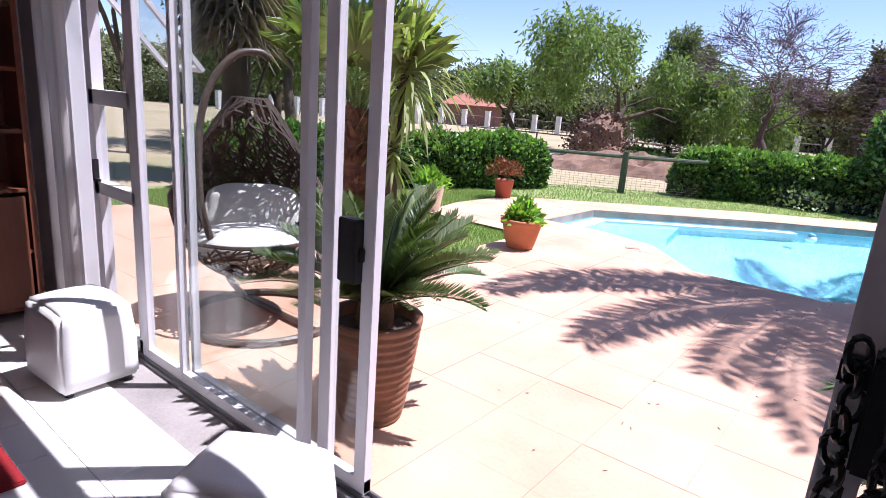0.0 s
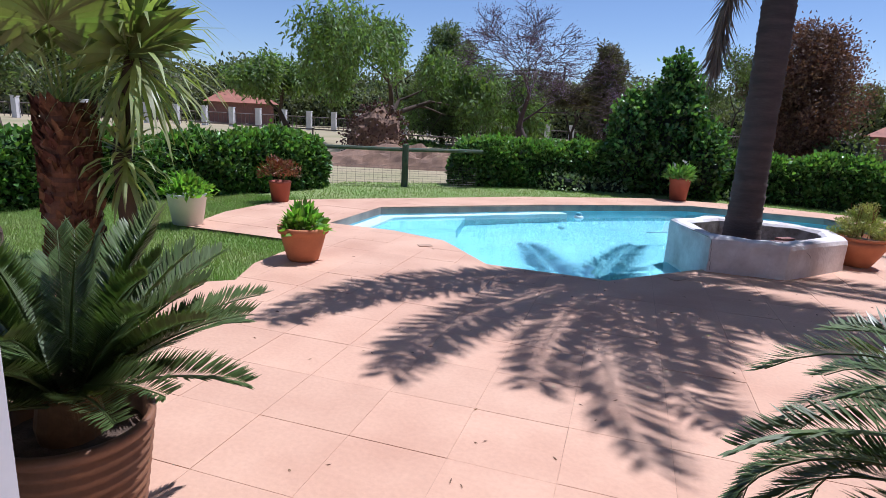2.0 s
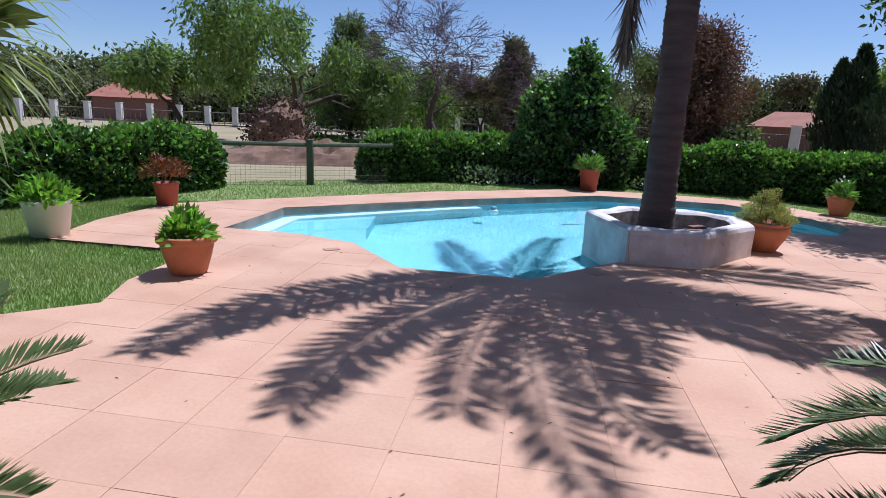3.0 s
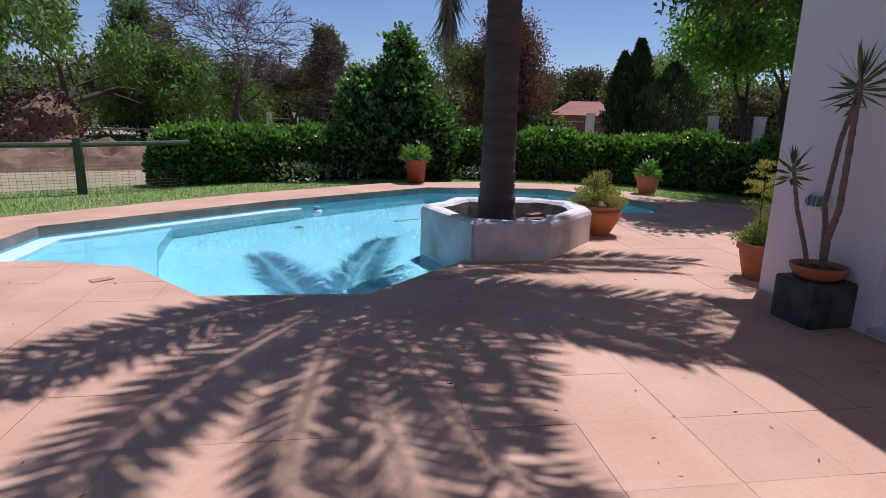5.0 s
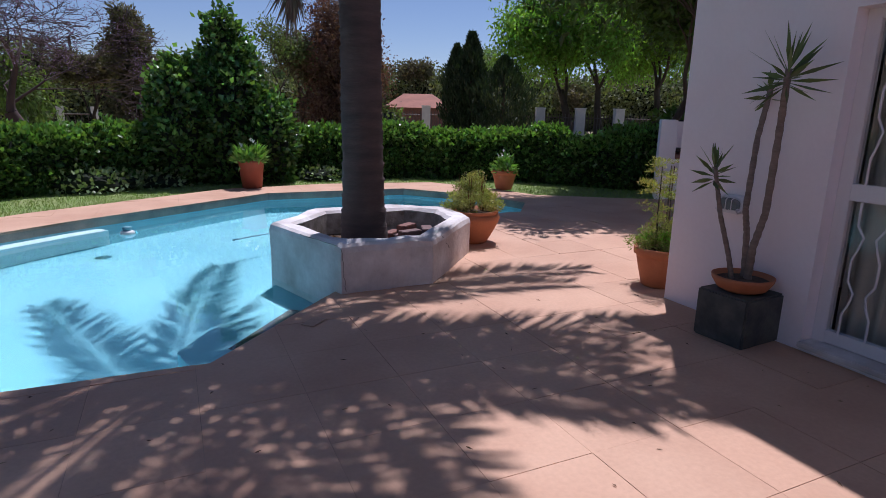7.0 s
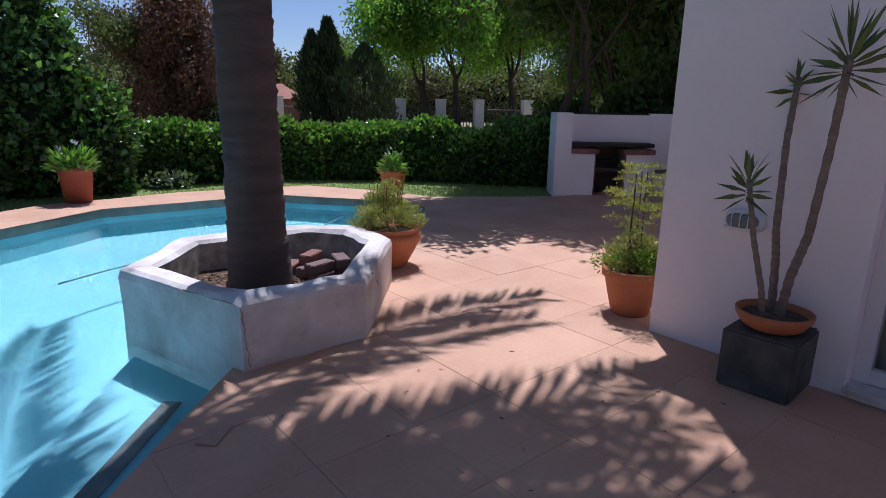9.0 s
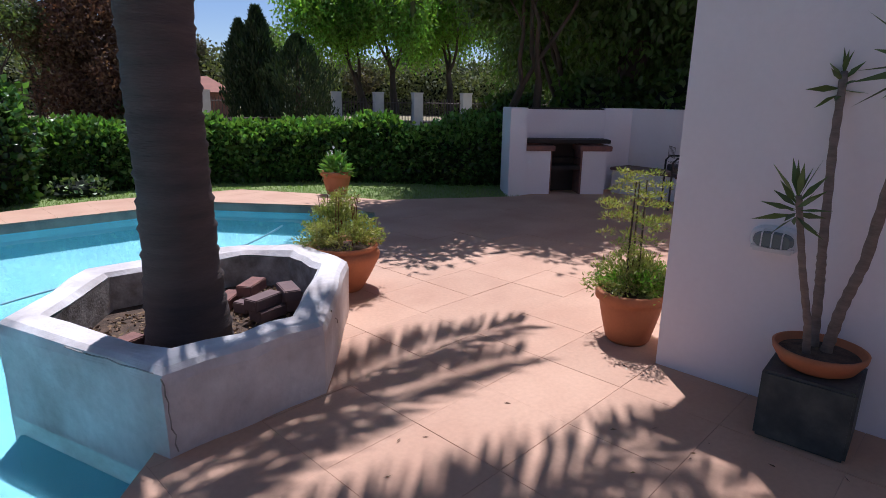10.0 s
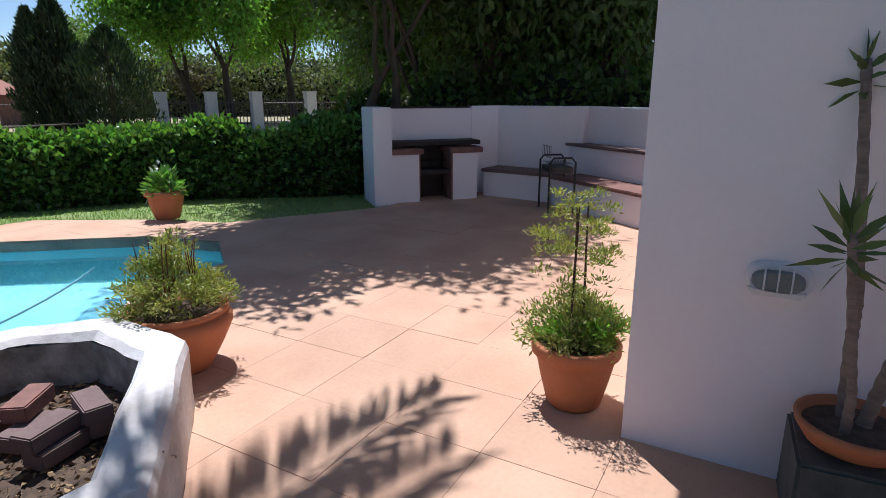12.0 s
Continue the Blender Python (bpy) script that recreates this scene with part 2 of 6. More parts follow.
def box(bm, x0, x1, y0, y1, z0, z1, bevel=0.0, m=None):
    r = bmesh.ops.create_cube(bm, size=1, matrix=Matrix.Translation(((x0 + x1) / 2, (y0 + y1) / 2, (z0 + z1) / 2)) @ Matrix.Diagonal((x1 - x0, y1 - y0, z1 - z0, 1)))
    vs = r["verts"]
    if bevel:
        es = list({e for v in vs for e in v.link_edges})
        vs = list({v for f in bmesh.ops.bevel(bm, geom=es, offset=bevel, segments=2, affect="EDGES")["faces"] for v in f.verts} | {v for v in vs if v.is_valid})
    if m is not None:
        bmesh.ops.transform(bm, matrix=m, verts=vs)
    return bm


def boxes(*sizes, bevel=0.0, m=None):
    bm = bmesh.new()
    for s in sizes:
        box(bm, *s, bevel=bevel, m=m)
    return bm


def tube(bm, pts, radii, sides=8, cap=True):
    """A tapered tube along points."""
    pts = [Vector(p) for p in pts]
    if not hasattr(radii, "__len__"):
        radii = [radii] * len(pts)
    rings, up = [], Vector((0.31, 0.17, 0.93))
    for i, p in enumerate(pts):
        d = (pts[min(i + 1, len(pts) - 1)] - pts[max(i - 1, 0)]).normalized()
        a = d.cross(up)
        if a.length < 0.2:
            a = d.cross(Vector((1, 0, 0)))
        a.normalize()
        b = d.cross(a)
        rings.append([bm.verts.new(p + (a * math.cos(k * math.tau / sides) + b * math.sin(k * math.tau / sides)) * radii[i]) for k in range(sides)])
    for r, q in zip(rings, rings[1:]):
        for k in range(sides):
            bm.faces.new((r[k], r[(k + 1) % sides], q[(k + 1) % sides], q[k]))
    if cap:
        bm.faces.new(rings[0][::-1])
        bm.faces.new(rings[-1])
    return bm


def lathe(profile, sides=28, wobble=0.0, rng=None):
    """A turned shape from (radius, height) pairs."""
    bm = bmesh.new()
    rings = []
    for r, z in profile:
        rings.append([bm.verts.new((r * math.cos(k * math.tau / sides), r * math.sin(k * math.tau / sides), z + (rng.uniform(-wobble, wobble) if rng else 0))) for k in range(sides)])
    for r, q in zip(rings, rings[1:]):
        for k in range(sides):
            bm.faces.new((r[k], r[(k + 1) % sides], q[(k + 1) % sides], q[k]))
    bm.faces.new(rings[0][::-1])
    bm.faces.new(rings[-1])
    return bm


def filled(outer, holes=(), z=0.0):
    """A flat sheet with holes."""
    bm = bmesh.new()
    for loop in (outer, *holes):
        vs = [bm.verts.new((x, y, z)) for x, y in loop]
        for a, b in zip(vs, vs[1:] + vs[:1]):
            bm.edges.new((a, b))
    bmesh.ops.triangle_fill(bm, use_beauty=True, use_dissolve=False, edges=bm.edges[:])
    bmesh.ops.recalc_face_normals(bm, faces=bm.faces[:])
    if bm.faces and sum(f.normal.z for f in bm.faces) < 0:
        bmesh.ops.reverse_faces(bm, faces=bm.faces[:])
    return bm


def prism(loop, z0, z1):
    bm = bmesh.new()
    low = [bm.verts.new((x, y, z0)) for x, y in loop]
    top = [bm.verts.new((x, y, z1)) for x, y in loop]
    bm.faces.new(low[::-1])
    bm.faces.new(top)
    for i in range(len(loop)):
        j = (i + 1) % len(loop)
        bm.faces.new((low[i], low[j], top[j], top[i]))
    bmesh.ops.recalc_face_normals(bm, faces=bm.faces[:])
    return bm


def inside(x, y, loop):
    odd = False
    for (x0, y0), (x1, y1) in zip(loop, loop[1:] + loop[:1]):
        if (y0 > y) != (y1 > y) and x < (x1 - x0) * (y - y0) / (y1 - y0) + x0:
            odd = not odd
    return odd


def leaves(name, centre, along, length, width, mat, parent=None, label="", fold=0.25, seed=1):
    """Many small folded leaves: two triangles each, from arrays of centres and directions."""
    rng = np.random.default_rng(seed)
    c = np.asarray(centre, float)
    d = np.asarray(along, float)
    n = len(c)
    d = d / np.maximum(np.linalg.norm(d, axis=1, keepdims=True), 1e-6)
    s = np.cross(d, rng.normal(size=(n, 3)))
    s /= np.maximum(np.linalg.norm(s, axis=1, keepdims=True), 1e-6)
    u = np.cross(d, s)
    L = np.broadcast_to(length, (n,))[:, None] * rng.uniform(0.7, 1.25, (n, 1))
    W = np.broadcast_to(width, (n,))[:, None] * rng.uniform(0.75, 1.2, (n, 1))
    mid = c + d * L * 0.45
    v = np.stack([c, mid + s * W * 0.5 + u * W * fold, c + d * L, mid - s * W * 0.5 + u * W * fold], 1).reshape(-1, 3)
    k = np.arange(n)[:, None] * 4
    f = np.concatenate([k + [0, 1, 2], k + [0, 2, 3]], 1).reshape(-1, 3)
    return raw_mesh(name, v, f, mat, parent, label)


def raw_mesh(name, v, f, mat, parent=None, label=""):
    v, f = np.asarray(v, np.float32), np.asarray(f, np.int32)
    w = f.shape[1]
    me = bpy.data.meshes.new(name)
    me.vertices.add(len(v))
    me.vertices.foreach_set("co", v.ravel())
    me.loops.add(f.size)
    me.loops.foreach_set("vertex_index", f.ravel())
    me.polygons.add(len(f))
    me.polygons.foreach_set("loop_start", np.arange(0, f.size, w, dtype=np.int32))
    me.update(calc_edges=True)
    me.materials.append(M[mat])
    ob = new(name, me)
    ob.parent = parent
    return tagged(ob, label) if label else ob


# ---- the plan ----
POOL = [(-4.21, 7.66), (-3.24, 7.66), (-2.45, 7.42), (-1.66, 6.51), (-0.37, 6.47), (0.62, 7.52), (1.10, 8.30), (2.00, 9.15),
        (3.30, 10.35), (4.13, 10.32), (4.68, 11.05), (4.45, 11.95), (3.40, 13.25), (0.95, 13.35), (-1.80, 11.45), (-4.18, 9.36)]
DECK = [(-8.0, 1.26), (9.9, 1.26), (9.9, 10.5), (7.15, 10.62), (5.35, 11.75), (5.05, 12.7), (4.3, 14.0), (2.2, 14.35), (0.3, 14.1),
        (-2.3, 12.35), (-4.7, 10.15), (-5.28, 9.64), (-5.85, 9.0), (-5.9, 7.6), (-5.62, 6.46), (-4.19, 6.46), (-3.83, 6.02), (-3.80, 5.35), (-3.60, 4.78),
        (-4.2, 4.25), (-8.0, 3.3)]
LAWN = [(-9.5, 2.6), (8.2, 2.6), (8.6, 13.0), (6.6, 15.6), (2.0, 16.6), (-1.5, 16.1), (-4.3, 13.9), (-6.3, 12.4), (-8.0, 8.0), (-9.5, 6.0)]
FLOOR_IN = 0.12          # the room's floor above the paving
GLASS_Y = 1.13           # the line of the sliding doors
WING_X, WING_Y = 3.03, 6.41

# ---- ground, lawn, pool ----
AROUND_POOL = [(-4.5, 7.35), (-3.2, 7.3), (-2.6, 7.1), (-1.8, 6.2), (-0.2, 6.2), (0.7, 7.3), (2.1, 8.7), (3.4, 10.05), (4.3, 10.05),
               (4.95, 11.0), (4.75, 12.1), (3.6, 13.55), (0.85, 13.65), (-2.0, 11.7), (-4.5, 9.5)]
tagged(obj("ground", filled([(-400, -250), (400, -250), (400, 500), (-400, 500)], [AROUND_POOL], -0.09), "ground"),
       "dry pale field of earth and grass beyond the garden", "ground", kind="structure")
lawn = tagged(obj("lawn", filled(LAWN, [AROUND_POOL], -0.045), "lawn"), "mown green lawn round the pool paving", "lawn", kind="structure")


def pool():
    """The shell with its shallow end, the ledge along the back, and the water."""
    water_z = -0.13
    sh = thing("pool_shell", (0, 0, 0), "pale blue plastered swimming pool with angular edges", "swimming pool", kind="structure")
    bm = bmesh.new()
    loops = []
    for z, k in ((-0.12, 0.0), (-0.5, 0.0), (-1.0, 0.10)):
        cx, cy = 0.2, 10.2
        loops.append([bm.verts.new((x + (cx - x) * k, y + (cy - y) * k, z)) for x, y in POOL])
    for a, b in zip(loops, loops[1:]):
        for i in range(len(a)):
            j = (i + 1) % len(a)
            bm.faces.new((a[i], b[i], b[j], a[j]))
    bmesh.ops.contextual_create(bm, geom=loops[-1])
    bmesh.ops.recalc_face_normals(bm, faces=bm.faces[:])
    part("basin", bm, "poolshell", sh)
    rim = bmesh.new()
    a = [rim.verts.new((x, y, -0.005)) for x, y in POOL]
    b = [rim.verts.new((x, y, -0.125)) for x, y in POOL]
    for i in range(len(a)):
        j = (i + 1) % len(a)
        rim.faces.new((a[i], b[i], b[j], a[j]))
    bmesh.ops.recalc_face_normals(rim, faces=rim.faces[:])
    # dark grey strip from the coping down to the water
    part("waterline_band", rim, "coping", sh, "dark grey band under the coping")
    part("shallow_shelf", prism([(-4.19, 7.7), (-3.24, 7.7), (-2.45, 7.46), (-2.32, 7.6), (-2.75, 9.0), (-2.95, 10.35), (-4.16, 9.36)], -1.2, -0.36), "poolshell", sh)
    part("entry_ledge", prism([(-4.19, 7.7), (-3.88, 7.7), (-3.92, 9.28), (-1.66, 11.27), (-1.30, 11.52), (-1.42, 11.68), (-1.80, 11.42), (-4.16, 9.35)], -1.2, -0.19), "ledge", sh,
         "pale ledge along the shallow end and the back edge")
    w = tagged(obj("pool_water", filled(POOL, (), water_z), "water"), "clear turquoise pool water with faint ripples", "water", kind="structure")
    w.visible_shadow = False


pool()


# ---- house ----
def house():
    def wall(name, *bs):
        for b in bs:
            tagged(obj(name, boxes(b), "plaster"), "smooth white plastered house wall", "wall", kind="structure")
    y0, y1 = 1.04, 1.26
    wall("wall_front", (-4.6, -3.96, y0, y1, -0.1, 3.2), (-3.96, -3.04, 1.08, 1.18, 2.14, 3.2), (-3.04, 1.30, 1.08, 1.18, 2.93, 3.2), (1.30, 3.03, y0, y1, -0.1, 3.2))
    # the wing: its face to the terrace, with the garden door's opening, and the end wall
    wall("wall_wing", (WING_X, WING_X + 0.24, 5.28, WING_Y, -0.1, 3.8), (WING_X, WING_X + 0.24, 3.40, 5.28, 2.03, 3.8),
         (WING_X, WING_X + 0.24, 1.26, 3.40, -0.1, 3.8), (WING_X, WING_X + 0.24, 3.40, 5.28, -0.1, 0.03))
    wall("wall_wing_end", (WING_X + 0.24, 8.2, WING_Y - 0.24, WING_Y, -0.1, 3.8))
    wall("wall_wing_back", (8.2, 8.44, -4.0, WING_Y, -0.1, 3.8))
    wall("wall_wing_inner", (4.6, 4.7, 1.26, WING_Y - 0.24, -0.1, 3.8))
    wall("wall_room_left", (-4.6, -4.4, -4.0, 1.04, -0.1, 3.2))
    wall("wall_room_back", (-4.6, 8.2, -4.2, -4.0, -0.1, 3.2))
    wall("wall_room_right", (3.27, 3.4, -4.0, 1.04, -0.1, 3.2))
    tagged(obj("ceiling", boxes((-4.4, 8.2, -4.0, 1.04, 2.96, 3.06), (WING_X + 0.24, 8.2, 1.26, WING_Y - 0.24, 2.7, 2.8)), "plaster"), "plain white ceiling", "ceiling", kind="structure")
    tagged(obj("roof", boxes((-4.9, 8.6, -4.5, 1.22, 3.2, 3.3), (WING_X - 0.02, 8.5, 1.26, WING_Y + 0.02, 3.8, 3.9)), "rooftile"), "low terracotta roof", "roof", kind="structure")
    tagged(obj("canopy", boxes((WING_X + 0.12, 8.0, WING_Y, WING_Y + 0.58, 2.70, 2.78), bevel=0.01), "plaster"), "flat white canopy over the wing's end wall", "canopy", kind="structure")
    tagged(obj("floor", boxes((-4.6, 3.3, -4.0, 1.20, -0.05, FLOOR_IN - 0.006), (WING_X + 0.24, 8.2, 1.26, WING_Y - 0.24, -0.05, 0.03)), "grout"), "tiled room floor", "floor", kind="structure")


house()


def sliding_doors():
    """The glazed front of the room: fixed and sliding leaves, their rails, stiles, lock boxes and panes."""
    d = thing("door_1", (0, GLASS_Y, FLOOR_IN), "white aluminium sliding patio doors standing open", "sliding door", kind="structure")
    z1 = 2.40
    part("door_frame", boxes((-3.04, 1.24, -0.05, 0.05, z1 - 0.06, z1), (-3.96, -3.90, -0.07, 0.07, 0, 2.02), (-3.90, -3.04, -0.05, 0.05, 1.96, 2.02), (-3.04, -3.02, -0.05, 0.05, 2.02, z1 - 0.06), (1.24, 1.30, -0.07, 0.07, 0, 2.81)), "frame", d)
    # out-of-view glazing added above the doors so sun reaches further into the room
    fan = part("added_fanlight", boxes((-3.04, 1.24, -0.02, 0.02, 2.77, 2.81), (-0.92, -0.88, -0.02, 0.02, z1, 2.77), (-3.04, -3.0, -0.02, 0.02, z1, 2.77)), "frame", d, "unseen glazed opening added over the doors to let sun in")
    for x0, x1 in ((-3.0, -0.92), (-0.88, 1.24)):
        part("pane", boxes((x0, x1, -0.003, 0.003, z1, 2.77)), "pane", fan).visible_shadow = False
    part("floor_track", boxes((-3.90, 1.24, -0.06, 0.06, -0.03, 0.012), (-3.90, 1.24, -0.045, -0.035, 0.012, 0.03), (-3.90, 1.24, 0.0, 0.01, 0.012, 0.03), (-3.90, 1.24, 0.04, 0.05, 0.012, 0.03)), "track", d,
         "dark aluminium double sill track")

    def leaf(x0, x1, y, stiles):
        lf = part("leaf", boxes((x0, x1, y - 0.018, y + 0.018, 0.03, 0.085), (x0, x1, y - 0.018, y + 0.018, z1 - 0.13, z1 - 0.07)), "frame", d)
        for a, b in stiles:
            part("stile", boxes((a, b, y - 0.02, y + 0.02, 0.03, z1 - 0.07), bevel=0.003), "frame", lf)
        p = part("pane", boxes((x0 + 0.01, x1 - 0.01, y - 0.003, y + 0.003, 0.08, z1 - 0.12)), "pane", lf)
        p.visible_shadow = False
        return lf
    leaf(-3.02, -1.62, -0.022, [(-3.04, -2.97), (-2.63, -2.60), (-1.67, -1.62)])
    slider = leaf(-2.60, -1.315, 0.026, [(-2.60, -2.575), (-1.595, -1.53), (-1.375, -1.315)])
    leaf(0.60, 1.22, 0.026, [(0.60, 0.66), (1.16, 1.22)])
    # the right leaf, hinged and swung into the room
    swing = pose(0.084, -0.50, 0, 0, 0, 43)
    rails = boxes((0, 0.60, -0.018, 0.018, 0.03, 0.085), (0, 0.60, -0.018, 0.018, z1 - 0.13, z1 - 0.07))
    bmesh.ops.transform(rails, matrix=swing, verts=rails.verts[:])
    right = part("leaf", rails, "frame", d)
    part("stile", boxes((0.034, 0.084, -0.53, -0.47, 0.03, z1 - 0.07), bevel=0.003), "frame", right)
    far = boxes((0.60, 0.655, -0.02, 0.02, 0.03, z1 - 0.07), bevel=0.003)
    bmesh.ops.transform(far, matrix=swing, verts=far.verts[:])
    part("stile", far, "frame", right)
    sheet = boxes((0.004, 0.598, -0.003, 0.003, 0.08, z1 - 0.12))
    bmesh.ops.transform(sheet, matrix=swing, verts=sheet.verts[:])
    part("pane", sheet, "pane", right).visible_shadow = False
    part("lock_box", boxes((-1.46, -1.37, -0.035, 0.012, 0.87, 1.10), (-1.37, -1.355, -0.02, 0.004, 0.95, 1.0), bevel=0.004), "black", slider, "black lock box")
    part("lock_box", boxes((0.066, 0.15, -0.57, -0.50, 1.12, 1.27), (0.034, 0.09, -0.555, -0.53, 1.22, 1.255), bevel=0.004), "black", right, "black lock box")
    rng = random.Random(4)
    for strand, (cx, cy, top, n) in enumerate(((0.052, -0.565, 1.265, 11), (0.098, -0.585, 1.22, 12))):     # chain looped over the lock
        for i in range(n):
            bm = bmesh.new()
            tube(bm, [(0.013 * math.cos(k * math.tau / 12), 0, 0.021 * math.sin(k * math.tau / 12)) for k in range(13)], 0.0048, 6, cap=False)
            bmesh.ops.transform(bm, matrix=pose(cx + rng.uniform(-.004, .004), cy, top - i * 0.030, rng.uniform(-10, 10), rng.uniform(-10, 10), 90 * i + 35), verts=bm.verts[:])
            part("chain_link", bm, "black", right)
    # the window beside the doors, with a casement and an awning pane pushed out
    w = thing("window_1", (0, GLASS_Y, FLOOR_IN), "white aluminium window with its top pane pushed open", "window", kind="structure")
    part("window_frame", boxes((-3.58, -3.05, -0.03, 0.03, 1.36, 1.44), (-3.58, -3.05, -0.03, 0.03, 0.86, 0.93), (-3.60, -3.52, -0.03, 0.03, 0.0, 1.95), (-3.10, -3.045, -0.03, 0.03, 0.0, 1.95), (-3.58, -3.05, -0.03, 0.03, 0.02, 0.1)), "frame", w)
    part("pane", boxes((-3.90, -3.60, -0.003, 0.003, 0.02, 1.95)), "pane", w).visible_shadow = False
    for z0, z2 in ((0.1, 0.86), (0.93, 1.36)):
        part("pane", boxes((-3.52, -3.10, -0.003, 0.003, z0, z2)), "pane", w).visible_shadow = False
    aw = part("awning_sash", boxes((-3.52, -3.10, -0.012, 0.012, -0.03, 0.0), (-3.52, -3.10, -0.012, 0.012, -0.54, -0.51), (-3.52, -3.49, -0.012, 0.012, -0.51, -0.03), (-3.13, -3.10, -0.012, 0.012, -0.51, -0.03)), "frame", w, "top sash pushed outwards")
    aw.matrix_basis = pose(0, 0.03, 1.98, 42, 0, 0)
    part("pane", boxes((-3.49, -3.13, -0.003, 0.003, -0.51, -0.03)), "pane", aw).visible_shadow = False
    part("window_handle", boxes((-3.515, -3.50, -0.06, -0.03, 0.95, 1.06), (-3.515, -3.44, -0.06, -0.045, 0.94, 0.955)), "black", w)


sliding_doors()


def garden_door():
    """The wing's barred glass door: white frame, two lights, a burglar grille of curved bars."""
    d = thing("door_2", (WING_X + 0.10, 0, 0.03), "white glazed garden door behind a white burglar grille", "door", kind="structure")
    part("door_sill", boxes((-0.14, 0.1, 3.40, 5.28, 0, 0.035), bevel=0.006), "oldplaster", d)
    part("door_frame", boxes((0, 0.06, 5.20, 5.28, 0.035, 2.0), (0, 0.06, 3.40, 3.46, 0.035, 2.0), (0, 0.06, 3.46, 5.20, 1.94, 2.0), (0, 0.05, 3.46, 5.20, 0.04, 0.12), (0, 0.05, 3.46, 5.20, 0.93, 1.03), (0.0, 0.05, 4.30, 4.38, 0.12, 1.94), bevel=0.003), "frame", d)
    part("pane", boxes((0.03, 0.036, 3.46, 5.20, 0.12, 0.93), (0.03, 0.036, 3.46, 5.20, 1.03, 1.94)), "pane", d)
    for i, y in enumerate(np.linspace(3.58, 5.12, 11)):
        s = 1 if i % 2 else -1
        for z0, z1 in ((0.12, 0.93), (1.03, 1.94)):
            h = z1 - z0
            pts = [(-0.012, y, z0 + h * k / 12) for k in range(13)]
            for q, (zz, a) in enumerate(((0.30, 1), (0.72, 1))):
                pts = [(x, yy + s * 0.055 * math.exp(-((z - z0 - h * zz) / 0.05) ** 2), z) for x, yy, z in pts]
            part("grille_bar", tube(bmesh.new(), [(x, yy, z) for x, yy, z in pts], 0.007, 6), "frame", d)
    # curtain inside
    bm = bmesh.new()
    ys = np.linspace(3.4, 5.3, 90)
    top = [bm.verts.new((0.26 + 0.03 * math.sin(y * 42) + 0.012 * math.sin(y * 97), y, 2.1)) for y in ys]
    low = [bm.verts.new((0.26 + 0.035 * math.sin(y * 42 + 0.3), y, 0.05)) for y in ys]
    for i in range(len(ys) - 1):
        bm.faces.new((low[i], low[i + 1], top[i + 1], top[i]))
    c = obj("curtain", bm, "curtain", True)
    c.matrix_basis = pose(WING_X + 0.10, 0, 0)
    tagged(c, "cream curtain hanging behind the glazed door", "curtain")


garden_door()


# ---- planter with the tall palm ----
OUT = [(0.29, 8.58), (0.66, 7.44), (1.45, 7.45), (2.26, 8.34), (2.28, 8.88), (1.96, 9.22), (0.87, 9.32)]


